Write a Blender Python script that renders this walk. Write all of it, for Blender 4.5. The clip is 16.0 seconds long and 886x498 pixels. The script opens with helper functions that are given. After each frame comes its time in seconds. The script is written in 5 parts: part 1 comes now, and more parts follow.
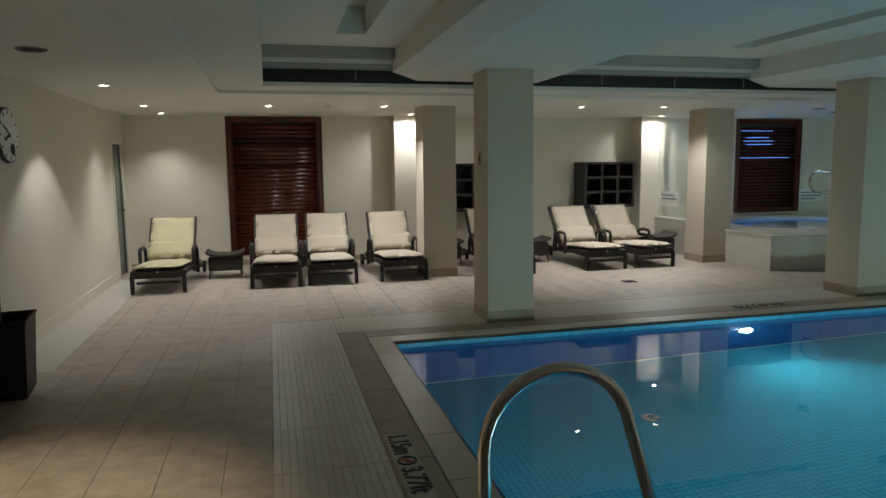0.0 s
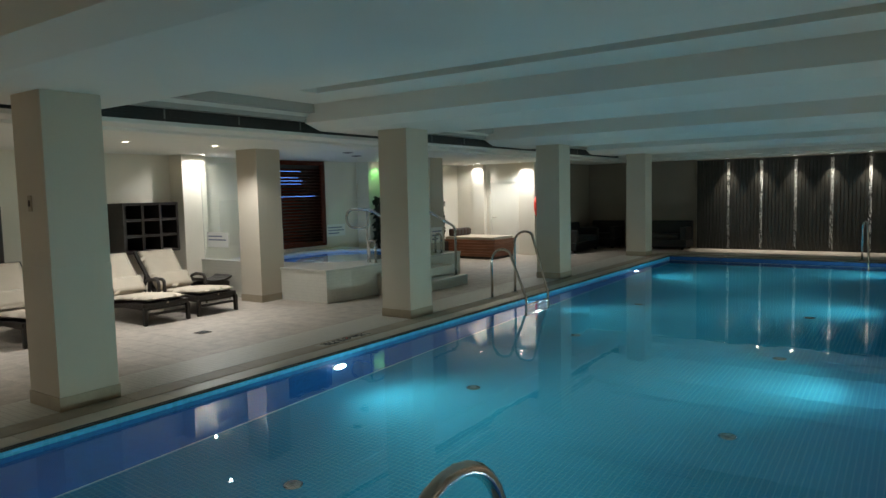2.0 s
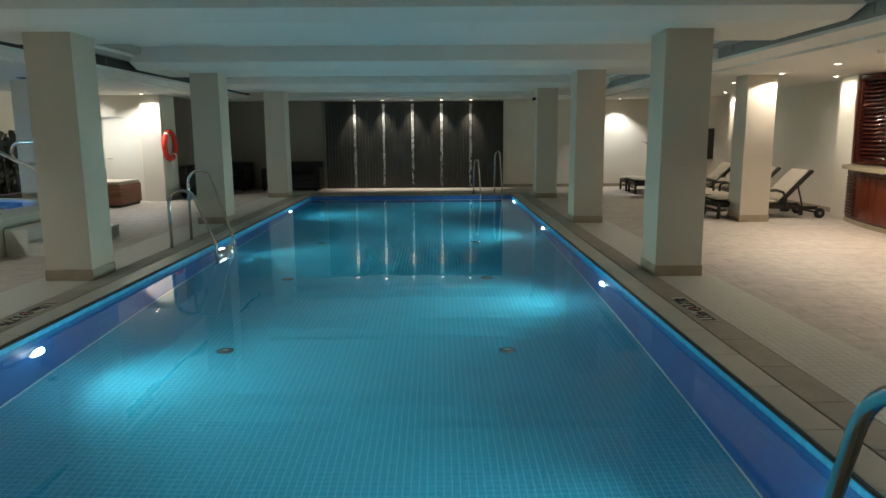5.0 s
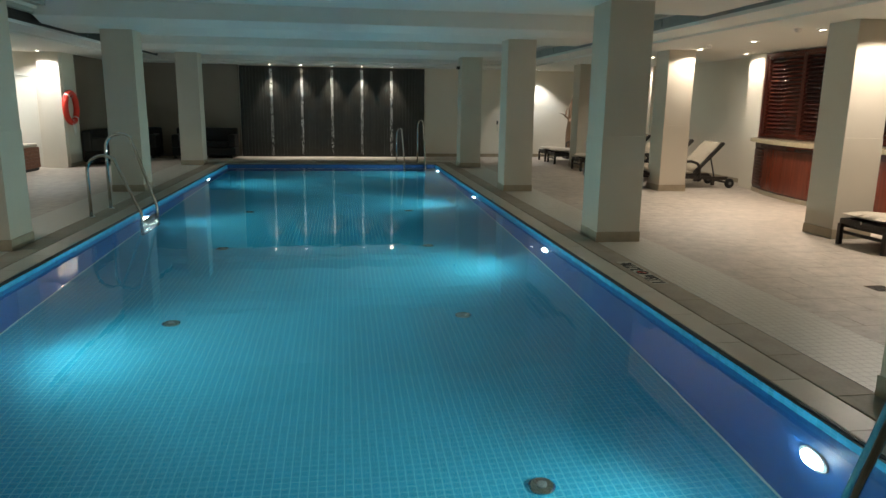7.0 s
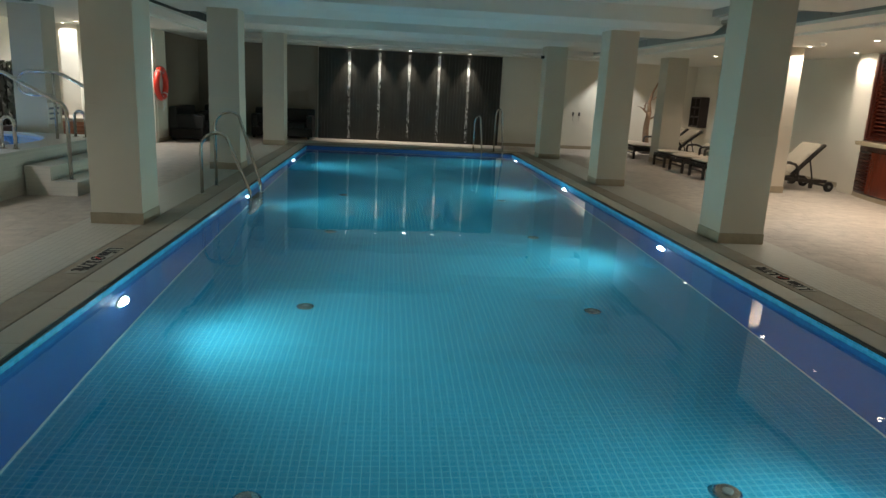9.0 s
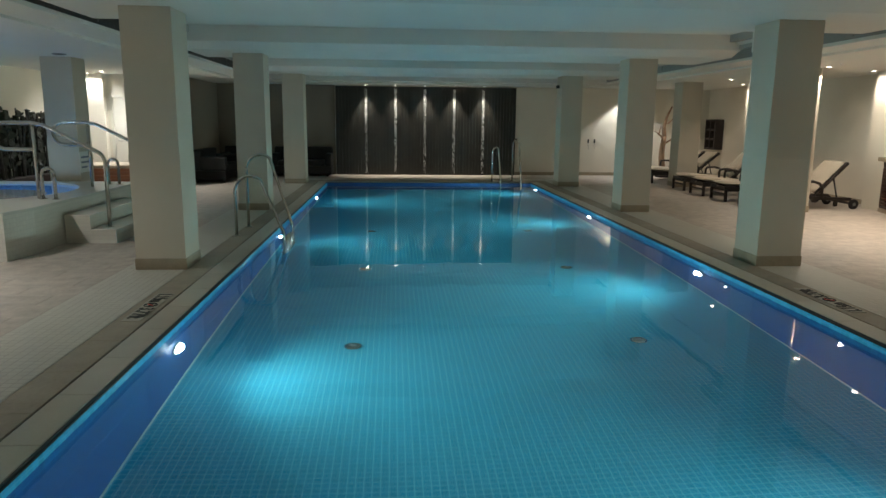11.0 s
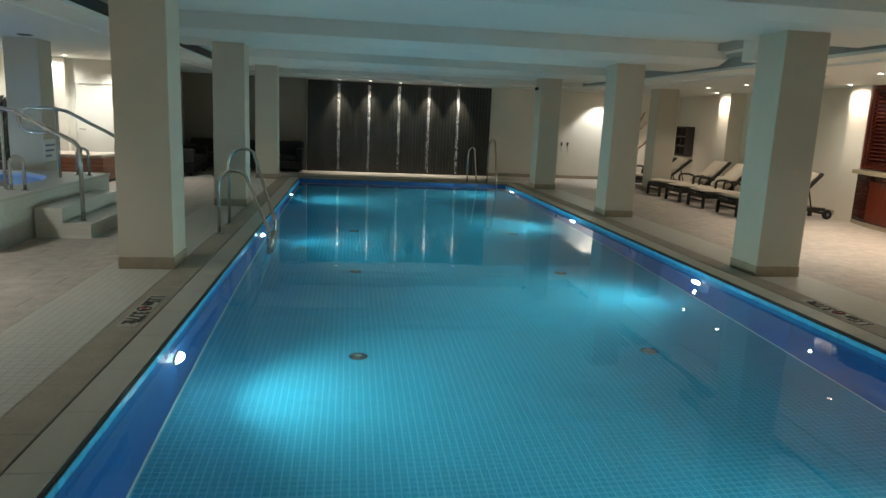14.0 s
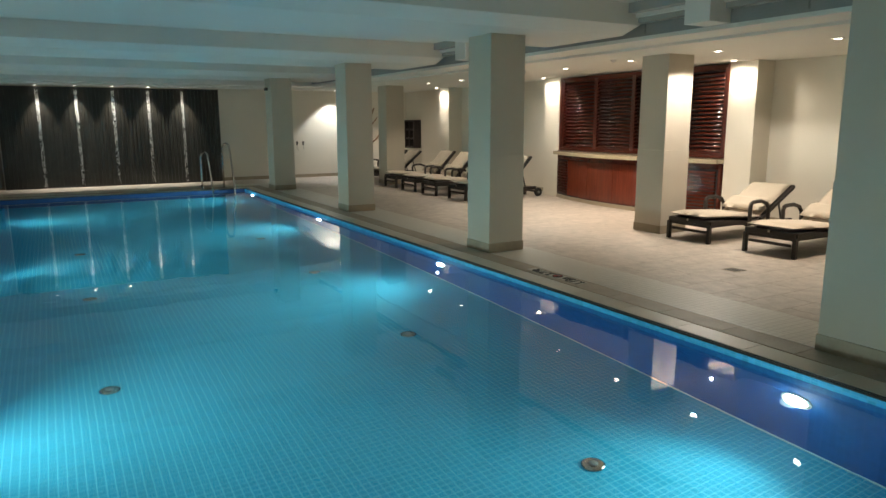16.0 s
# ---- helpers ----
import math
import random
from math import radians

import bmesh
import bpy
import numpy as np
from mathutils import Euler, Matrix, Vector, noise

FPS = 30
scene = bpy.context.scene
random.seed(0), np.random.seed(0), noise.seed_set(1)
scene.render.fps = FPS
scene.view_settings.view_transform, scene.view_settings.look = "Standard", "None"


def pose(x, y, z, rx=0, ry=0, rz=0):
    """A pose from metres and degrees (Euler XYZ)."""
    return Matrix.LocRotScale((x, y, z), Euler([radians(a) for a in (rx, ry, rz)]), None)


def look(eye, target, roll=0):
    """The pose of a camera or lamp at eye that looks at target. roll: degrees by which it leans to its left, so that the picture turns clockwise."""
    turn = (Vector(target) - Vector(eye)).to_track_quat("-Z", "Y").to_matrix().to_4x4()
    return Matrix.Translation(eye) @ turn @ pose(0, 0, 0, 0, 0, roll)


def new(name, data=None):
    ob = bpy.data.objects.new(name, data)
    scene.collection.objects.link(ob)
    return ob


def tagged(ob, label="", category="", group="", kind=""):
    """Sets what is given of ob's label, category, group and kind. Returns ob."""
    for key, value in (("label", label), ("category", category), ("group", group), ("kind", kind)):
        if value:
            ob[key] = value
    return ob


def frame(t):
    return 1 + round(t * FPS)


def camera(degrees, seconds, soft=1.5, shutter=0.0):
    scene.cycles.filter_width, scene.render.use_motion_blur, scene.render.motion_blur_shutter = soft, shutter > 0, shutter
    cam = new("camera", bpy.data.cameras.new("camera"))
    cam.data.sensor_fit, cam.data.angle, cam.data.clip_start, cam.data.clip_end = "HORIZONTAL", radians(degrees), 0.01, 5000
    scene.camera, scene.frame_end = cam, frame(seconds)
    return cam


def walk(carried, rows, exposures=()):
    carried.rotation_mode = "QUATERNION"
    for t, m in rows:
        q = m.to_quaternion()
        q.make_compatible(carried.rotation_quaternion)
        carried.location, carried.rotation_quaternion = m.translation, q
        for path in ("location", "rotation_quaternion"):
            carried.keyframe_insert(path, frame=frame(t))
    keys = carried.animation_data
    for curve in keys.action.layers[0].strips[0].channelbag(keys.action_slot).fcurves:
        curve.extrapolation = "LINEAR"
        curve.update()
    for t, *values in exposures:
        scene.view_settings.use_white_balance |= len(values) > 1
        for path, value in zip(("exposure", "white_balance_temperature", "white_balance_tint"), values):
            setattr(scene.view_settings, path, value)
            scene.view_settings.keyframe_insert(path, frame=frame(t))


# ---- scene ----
cam = camera(66.0, 16.0)
PATH = [
    (0, (-0.014, 0.135, 1.626), (0.468, 2.061, 1.382), -0.7),
    (0.5, (-0.257, 0.309, 1.624), (0.448, 2.168, 1.41), -1.4),
    (1, (-0.359, 0.525, 1.649), (0.689, 2.215, 1.434), -1.7),
    (1.5, (-0.433, 0.867, 1.641), (0.938, 2.316, 1.497), -2.0),
    (2, (-0.517, 1.102, 1.69), (1.117, 2.245, 1.528), -1.3),
    (2.5, (-0.413, 1.529, 1.669), (1.38, 2.401, 1.515), -0.4),
    (3, (-0.393, 1.995, 1.582), (1.499, 2.624, 1.423), -0.1),
    (3.5, (-0.359, 2.249, 1.57), (1.587, 2.665, 1.369), -0.8),
    (4, (-0.326, 2.578, 1.504), (1.652, 2.785, 1.287), -1.2),
    (4.5, (-0.462, 2.823, 1.529), (1.517, 2.918, 1.256), -0.8),
    (6.8, (-0.449, 3.459, 1.501), (1.479, 3.147, 1.073), 0.3),
    (7, (-0.411, 3.48, 1.484), (1.525, 3.193, 1.069), 0.8),
    (7.5, (-0.378, 3.662, 1.467), (1.551, 3.327, 1.06), 1.4),
    (8, (-0.452, 3.889, 1.491), (1.465, 3.518, 1.058), 1.2),
    (8.5, (-0.38, 4.082, 1.475), (1.556, 3.852, 1.029), 2.5),
    (9, (-0.242, 4.316, 1.477), (1.698, 4.141, 1.023), 2.9),
    (9.2, (-0.245, 4.461, 1.495), (1.692, 4.313, 1.019), 2.6),
    (11.5, (-0.26, 4.625, 1.527), (1.702, 4.481, 1.171), 0.4),
    (12, (-0.258, 4.638, 1.524), (1.704, 4.5, 1.162), 0.6),
    (12.5, (-0.256, 4.677, 1.494), (1.704, 4.573, 1.113), 0.7),
    (13, (-0.255, 4.798, 1.509), (1.697, 4.751, 1.079), 1.2),
    (13.5, (-0.095, 4.92, 1.495), (1.856, 4.797, 1.069), 2.2),
    (14, (0.035, 5.087, 1.527), (1.98, 4.809, 1.155), 2.5),
    (14.5, (0.007, 5.214, 1.548), (1.914, 4.747, 1.166), 0.6),
    (15, (-0.035, 5.25, 1.565), (1.798, 4.555, 1.169), 0.3),
    (15.5, (-0.049, 5.208, 1.609), (1.721, 4.365, 1.216), 0.1),
    (16, (-0.062, 5.202, 1.569), (1.647, 4.23, 1.203), -0.2),
]
walk(cam, [(t, look(eye, target, roll)) for t, eye, target, roll in PATH],
     exposures=[(0.0, 0.06), (0.7, 0.08), (1.5, 0.16), (2.5, 0.24), (4.5, 0.44), (8.5, 0.44), (13.5, 0.53), (16.0, 0.66)])

# ---- world and exposure ----
scene.view_settings.exposure = 0.0
world = bpy.data.worlds.new("world")
scene.world = world
world.use_nodes = True
world.node_tree.nodes["Background"].inputs[0].default_value = (0.02, 0.03, 0.06, 1)
world.node_tree.nodes["Background"].inputs[1].default_value = 0.3

# ---- plan, in metres ----
POOL = (1.045, 16.9, 1.15, 6.27)     # x0, x1, y0, y1
WATER = -0.07
DEPTH = -1.15
CEIL = 2.47                          # low ceiling round the pool
BEAM = 2.575
COFFER = 3.16
X0, X1, Y0, Y1 = -2.25, 19.3, -4.5, 12.0
GRID = (2.36, 6.99, 11.60, 16.35)    # pillar lines along the pool
PW = 0.49

# ---- materials ----
def mat(name, color, rough=0.5, metal=0.0, vary=0.15, scale=3.0, fine=60.0, bump=0.05, spec=0.5):
    """Paint, stone, cloth or metal: a base colour with stains at two scales and a fine relief."""
    m = bpy.data.materials.new(name)
    m.use_nodes = True
    nt = m.node_tree
    b = nt.nodes["Principled BSDF"]
    co = nt.nodes.new("ShaderNodeTexCoord")
    n1 = nt.nodes.new("ShaderNodeTexNoise")
    n2 = nt.nodes.new("ShaderNodeTexNoise")
    n1.inputs["Scale"].default_value, n1.inputs["Detail"].default_value = scale, 5
    n2.inputs["Scale"].default_value, n2.inputs["Detail"].default_value = fine, 4
    geo = nt.nodes.new("ShaderNodeNewGeometry")
    nt.links.new(geo.outputs["Position"], n1.inputs["Vector"])
    nt.links.new(geo.outputs["Position"], n2.inputs["Vector"])
    mixf = nt.nodes.new("ShaderNodeMath")
    mixf.operation = "MULTIPLY_ADD"
    mixf.inputs[1].default_value = 0.65
    mul = nt.nodes.new("ShaderNodeMath")
    mul.operation = "MULTIPLY"
    mul.inputs[1].default_value = 0.35
    nt.links.new(n2.outputs[0], mul.inputs[0])
    nt.links.new(n1.outputs[0], mixf.inputs[0])
    nt.links.new(mul.outputs[0], mixf.inputs[2])
    ramp = nt.nodes.new("ShaderNodeValToRGB")
    ramp.color_ramp.elements[0].position, ramp.color_ramp.elements[1].position = 0.3, 0.7
    lo = [c * (1 - vary) for c in color]
    hi = [min(1.0, c * (1 + vary * 0.6)) for c in color]
    ramp.color_ramp.elements[0].color, ramp.color_ramp.elements[1].color = (*lo, 1), (*hi, 1)
    nt.links.new(mixf.outputs[0], ramp.inputs[0])
    nt.links.new(ramp.outputs[0], b.inputs["Base Color"])
    b.inputs["Roughness"].default_value, b.inputs["Metallic"].default_value = rough, metal
    b.inputs["Specular IOR Level"].default_value = spec
    if bump:
        bp = nt.nodes.new("ShaderNodeBump")
        bp.inputs["Strength"].default_value, bp.inputs["Distance"].default_value = bump, 0.01
        nt.links.new(n2.outputs[0], bp.inputs["Height"])
        nt.links.new(bp.outputs[0], b.inputs["Normal"])
    return m


def glow(name, color, strength):
    m = bpy.data.materials.new(name)
    m.use_nodes = True
    b = m.node_tree.nodes["Principled BSDF"]
    b.inputs["Base Color"].default_value = (*color, 1)
    b.inputs["Emission Color"].default_value = (*color, 1)
    b.inputs["Emission Strength"].default_value = strength
    return m


def per_piece(m, amount=0.25):
    """Lightens and darkens each piece by its own random number."""
    nt = m.node_tree
    b = nt.nodes["Principled BSDF"]
    link = b.inputs["Base Color"].links[0]
    src = link.from_socket
    info = nt.nodes.new("ShaderNodeObjectInfo")
    geo = nt.nodes.new("ShaderNodeNewGeometry")
    add = nt.nodes.new("ShaderNodeMath")
    add.operation = "ADD"
    nt.links.new(info.outputs["Random"], add.inputs[0])
    nt.links.new(geo.outputs["Random Per Island"], add.inputs[1])
    fr = nt.nodes.new("ShaderNodeMath")
    fr.operation = "FRACT"
    nt.links.new(add.outputs[0], fr.inputs[0])
    rng = nt.nodes.new("ShaderNodeMapRange")
    rng.inputs["To Min"].default_value, rng.inputs["To Max"].default_value = 1 - amount, 1 + amount * 0.5
    nt.links.new(fr.outputs[0], rng.inputs["Value"])
    mx = nt.nodes.new("ShaderNodeVectorMath")
    mx.operation = "SCALE"
    nt.links.new(src, mx.inputs[0])
    nt.links.new(rng.outputs[0], mx.inputs["Scale"])
    nt.links.new(mx.outputs[0], b.inputs["Base Color"])
    return m


def mosaic(name, color, grout, size, rough=0.25, plane="xy", joint=0.05, vary=0.13, spec=0.5):
    """Small square glazed tiles with pale joints, too small to be pieces."""
    m = bpy.data.materials.new(name)
    m.use_nodes = True
    nt = m.node_tree
    b = nt.nodes["Principled BSDF"]
    geo = nt.nodes.new("ShaderNodeNewGeometry")
    sep = nt.nodes.new("ShaderNodeSeparateXYZ")
    nt.links.new(geo.outputs["Position"], sep.inputs[0])
    com = nt.nodes.new("ShaderNodeCombineXYZ")
    nt.links.new(sep.outputs["XYZ".index(plane[0].upper())], com.inputs[0])
    nt.links.new(sep.outputs["XYZ".index(plane[1].upper())], com.inputs[1])
    br = nt.nodes.new("ShaderNodeTexBrick")
    br.offset = 0.0
    br.inputs["Scale"].default_value = 1.0
    br.inputs["Mortar Size"].default_value = size * joint
    br.inputs["Mortar Smooth"].default_value = 0.1
    br.inputs["Brick Width"].default_value, br.inputs["Row Height"].default_value = size, size
    br.inputs["Color1"].default_value = (*[c * (1 - vary) for c in color], 1)
    br.inputs["Color2"].default_value = (*[min(1, c * (1 + vary)) for c in color], 1)
    br.inputs["Mortar"].default_value = (*grout, 1)
    nt.links.new(com.outputs[0], br.inputs["Vector"])
    nt.links.new(br.outputs["Color"], b.inputs["Base Color"])
    b.inputs["Roughness"].default_value = rough
    b.inputs["Specular IOR Level"].default_value = spec
    bp = nt.nodes.new("ShaderNodeBump")
    bp.inputs["Strength"].default_value, bp.inputs["Distance"].default_value = 0.3, 0.004
    bp.invert = True
    nt.links.new(br.outputs["Fac"], bp.inputs["Height"])
    nt.links.new(bp.outputs[0], b.inputs["Normal"])
    return m


def wood(name, dark, light, rough=0.35, axis="x"):
    """Stained wood with its grain along one axis."""
    m = mat(name, dark, rough, bump=0.0)
    nt = m.node_tree
    b = nt.nodes["Principled BSDF"]
    geo = nt.nodes.new("ShaderNodeNewGeometry")
    mp = nt.nodes.new("ShaderNodeMapping")
    mp.inputs["Scale"].default_value = {"x": (1.5, 22, 22), "y": (22, 1.5, 22), "z": (22, 22, 1.5)}[axis]
    nt.links.new(geo.outputs["Position"], mp.inputs[0])
    ns = nt.nodes.new("ShaderNodeTexNoise")
    ns.inputs["Scale"].default_value, ns.inputs["Detail"].default_value = 1.6, 6
    nt.links.new(mp.outputs[0], ns.inputs["Vector"])
    ramp = nt.nodes.new("ShaderNodeValToRGB")
    ramp.color_ramp.elements[0].position, ramp.color_ramp.elements[1].position = 0.32, 0.68
    ramp.color_ramp.elements[0].color, ramp.color_ramp.elements[1].color = (*dark, 1), (*light, 1)
    nt.links.new(ns.outputs[0], ramp.inputs[0])
    nt.links.new(ramp.outputs[0], b.inputs["Base Color"])
    bp = nt.nodes.new("ShaderNodeBump")
    bp.inputs["Strength"].default_value, bp.inputs["Distance"].default_value = 0.15, 0.004
    nt.links.new(ns.outputs[0], bp.inputs["Height"])
    nt.links.new(bp.outputs[0], b.inputs["Normal"])
    return m


def glass(name, ior=1.45, tint=(1, 1, 1), rough=0.0):
    m = bpy.data.materials.new(name)
    m.use_nodes = True
    b = m.node_tree.nodes["Principled BSDF"]
    b.inputs["Base Color"].default_value = (*tint, 1)
    b.inputs["Transmission Weight"].default_value = 1.0
    b.inputs["IOR"].default_value = ior
    b.inputs["Roughness"].default_value = rough
    return m


WALL = mat("cream_wall_paint", (0.69, 0.638, 0.535), 0.75, vary=0.06, scale=1.2, fine=140, bump=0.12)
DARKWALL = mat("dark_taupe_surface", (0.24, 0.20, 0.155), 0.8, vary=0.08, scale=1.2, fine=140, bump=0.12)
PLASTER = mat("white_ceiling_plaster", (0.715, 0.705, 0.65), 0.85, vary=0.04, scale=0.8, fine=90, bump=0.06)
PILLAR = mat("cream_pillar_paint", (0.52, 0.46, 0.37), 0.7, vary=0.05, scale=1.5, fine=140, bump=0.1)
SKIRT = mat("beige_stone_skirting", (0.33, 0.27, 0.19), 0.45, vary=0.18, scale=6, fine=50)
STONE = per_piece(mat("beige_limestone_tile", (0.425, 0.367, 0.307), 0.5, vary=0.30, scale=7.0, fine=34, bump=0.10), 0.07)
JOINT = mat("floor_joint_mortar", (0.41, 0.36, 0.30), 0.9)
BAND = per_piece(mat("brown_stone_band", (0.31, 0.26, 0.195), 0.55, vary=0.2, scale=5, fine=40), 0.12)
WHITETILE = per_piece(mat("white_ceramic_tile", (0.52, 0.50, 0.44), 0.35, vary=0.06, scale=4, fine=40, bump=0.03), 0.08)
COPETILE = per_piece(mat("pale_coping_tile", (0.45, 0.41, 0.34), 0.35, vary=0.08, scale=4, fine=40, bump=0.03), 0.08)
STRIPTILE = mosaic("white_antislip_mosaic", (0.48, 0.455, 0.39), (0.33, 0.30, 0.25), 0.062, 0.4, joint=0.05, vary=0.04)
SPATILE = mosaic("white_spa_mosaic_xz", (0.55, 0.53, 0.46), (0.47, 0.45, 0.39), 0.05, 0.35, "xz", vary=0.03)
SPATILEY = mosaic("white_spa_mosaic_yz", (0.55, 0.53, 0.46), (0.47, 0.45, 0.39), 0.05, 0.35, "yz", vary=0.03)
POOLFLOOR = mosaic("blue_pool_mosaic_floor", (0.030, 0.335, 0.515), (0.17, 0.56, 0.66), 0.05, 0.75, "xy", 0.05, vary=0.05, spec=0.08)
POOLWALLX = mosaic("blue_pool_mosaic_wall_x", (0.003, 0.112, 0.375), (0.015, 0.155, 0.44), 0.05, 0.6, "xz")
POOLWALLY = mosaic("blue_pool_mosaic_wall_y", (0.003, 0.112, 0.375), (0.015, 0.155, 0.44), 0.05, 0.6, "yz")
# The blue wall tile darkened, for the weaker lamplight at the far end.
POOLSHADE = mosaic("shaded_pool_mosaic_end_wall", (0.002, 0.055, 0.19), (0.01, 0.085, 0.25), 0.05, 0.6, "yz")
WATERMAT = glass("pool_water_surface", 1.33, (0.93, 0.985, 1.0))
nt = WATERMAT.node_tree
geo, ns, bp = nt.nodes.new("ShaderNodeNewGeometry"), nt.nodes.new("ShaderNodeTexNoise"), nt.nodes.new("ShaderNodeBump")
ns.inputs["Scale"].default_value, ns.inputs["Detail"].default_value = 2.2, 3
bp.inputs["Strength"].default_value, bp.inputs["Distance"].default_value = 0.10, 0.012
nt.links.new(geo.outputs["Position"], ns.inputs["Vector"])
nt.links.new(ns.outputs[0], bp.inputs["Height"])
nt.links.new(bp.outputs[0], nt.nodes["Principled BSDF"].inputs["Normal"])
STEEL = mat("polished_steel", (0.62, 0.60, 0.56), 0.16, 1.0, vary=0.05, scale=20, bump=0.0)
BLACK = mat("black_metal", (0.012, 0.012, 0.012), 0.5, vary=0.1, bump=0.0)
SLOT = mat("grey_grille_metal", (0.17, 0.175, 0.165), 0.5, vary=0.1, bump=0.0)
GRILLE = mat("pale_grille_paint", (0.27, 0.275, 0.26), 0.6, vary=0.1, bump=0.0)
CORNICE = mat("grey_cornice_paint", (0.37, 0.36, 0.33), 0.7, vary=0.05, bump=0.05)
MAHOG = wood("red_mahogany", (0.034, 0.007, 0.004), (0.11, 0.021, 0.011), 0.2, "x")
MAHOGZ = wood("red_mahogany_upright", (0.040, 0.008, 0.005), (0.115, 0.023, 0.012), 0.3, "z")
BARWOOD = wood("polished_red_mahogany", (0.095, 0.019, 0.009), (0.145, 0.030, 0.014), 0.2, "z")
WENGE = wood("dark_wenge", (0.012, 0.008, 0.007), (0.032, 0.022, 0.018), 0.45, "x")
RATTAN = mat("dark_brown_rattan", (0.022, 0.016, 0.012), 0.5, vary=0.3, scale=60, fine=220, bump=0.5)
CUSHION = mat("cream_cushion_cloth", (0.45, 0.385, 0.30), 0.9, vary=0.08, scale=5, fine=260, bump=0.25)
YELLOWCLOTH = mat("pale_yellow_cushion_cloth", (0.50, 0.455, 0.29), 0.9, vary=0.08, scale=5, fine=260, bump=0.25)
GRANITE = mat("beige_granite", (0.40, 0.33, 0.22), 0.25, vary=0.3, scale=30, fine=120, bump=0.0)
RUBBER = mat("black_rubber", (0.015, 0.015, 0.015), 0.8, bump=0.1)
LAMPGLOW = glow("warm_lamp_lens", (1.0, 0.88, 0.68), 13.0)
RIM = mat("white_lamp_rim", (0.7, 0.7, 0.68), 0.4, vary=0.03, bump=0.0)
# Paler than the pool walls: glow of the underwater lamps put into the colour.
WATERLINE = mosaic("lamplit_blue_waterline_tile", (0.07, 0.48, 0.78), (0.12, 0.54, 0.8), 0.05, 0.25, "xz")
COVE = mat("white_cove_tile", (0.55, 0.75, 0.72), 0.3, vary=0.05, bump=0.0)
SPABLUE = mosaic("blue_spa_basin_mosaic", (0.09, 0.34, 0.80), (0.13, 0.38, 0.82), 0.03, 0.3, "xy")
DOORPAINT = mat("white_door_paint", (0.70, 0.67, 0.58), 0.45, vary=0.04, scale=2, bump=0.03)
GREYGLASS = mat("frosted_green_glass", (0.10, 0.12, 0.10), 0.25, vary=0.1, bump=0.0)
CLEARGLASS = glass("clear_screen_glass", 1.45, (0.95, 1.0, 0.98))
RED = mat("red_ring_vinyl", (0.70, 0.035, 0.015), 0.45, vary=0.08, bump=0.05)
WHITE = mat("white_plastic", (0.75, 0.74, 0.70), 0.5, vary=0.04, bump=0.0)
INK = mat("black_ink", (0.012, 0.012, 0.012), 0.6, vary=0.05, bump=0.0)
PLATE = per_piece(mat("pale_stone_plate", (0.40, 0.365, 0.295), 0.5, vary=0.1), 0.05)
BLUEINK = mat("blue_grey_sign_ink", (0.2, 0.22, 0.28), 0.6, bump=0.0)
LEATHER = mat("black_leather", (0.009, 0.008, 0.007), 0.6, vary=0.2, scale=8, fine=120, bump=0.15)
DAYWOOD = wood("pale_red_cedar", (0.17, 0.065, 0.035), (0.33, 0.14, 0.08), 0.5, "y")
STRIPE = mat("dark_brown_striped_cloth", (0.045, 0.022, 0.016), 0.9, bump=0.2)
DRIFT = mat("bleached_driftwood", (0.27, 0.165, 0.10), 0.8, vary=0.3, scale=12, fine=60, bump=0.4)
LEAF = mat("dark_green_leaf", (0.018, 0.024, 0.012), 0.5, vary=0.4, scale=9, bump=0.0)
STEM = mat("dark_bamboo_stem", (0.022, 0.018, 0.012), 0.6, vary=0.3, scale=12, bump=0.1)
SLATE = per_piece(mat("dark_slate_batten", (0.027, 0.025, 0.020), 0.34, vary=0.3, scale=7, fine=50, bump=0.3), 0.2)
STREAMGLINT = mat("pale_stream_glint", (0.86, 0.85, 0.78), 0.12, vary=0.35, scale=40, fine=90, bump=0.8)
DAYBLUE = glow("evening_sky_behind_shutter", (0.14, 0.36, 1.0), 1.2)
SPAGLOW = glow("blue_spa_fill_lens", (0.45, 0.75, 1.0), 0.8)
POOLGLOW = glow("cool_pool_lamp_lens", (0.72, 0.98, 1.0), 70.0)

# ---- building helpers ----
def part(name, bm, material, parent=None, label="", smooth=False):
    """Links a bmesh as one mesh object, under a thing or a part when a parent is given."""
    me = bpy.data.meshes.new(name)
    bm.to_mesh(me)
    bm.free()
    me.materials.append(material)
    if smooth:
        me.polygons.foreach_set("use_smooth", [True] * len(me.polygons))
    ob = new(name, me)
    if parent is not None:
        ob.parent = parent
    if label:
        ob["label"] = label
    return ob


def thing(name, label, category, m=None, group="", kind=""):
    ob = new(name)
    ob.empty_display_size = 0.1
    if m is not None:
        ob.matrix_basis = m
    return tagged(ob, label, category, group, kind)


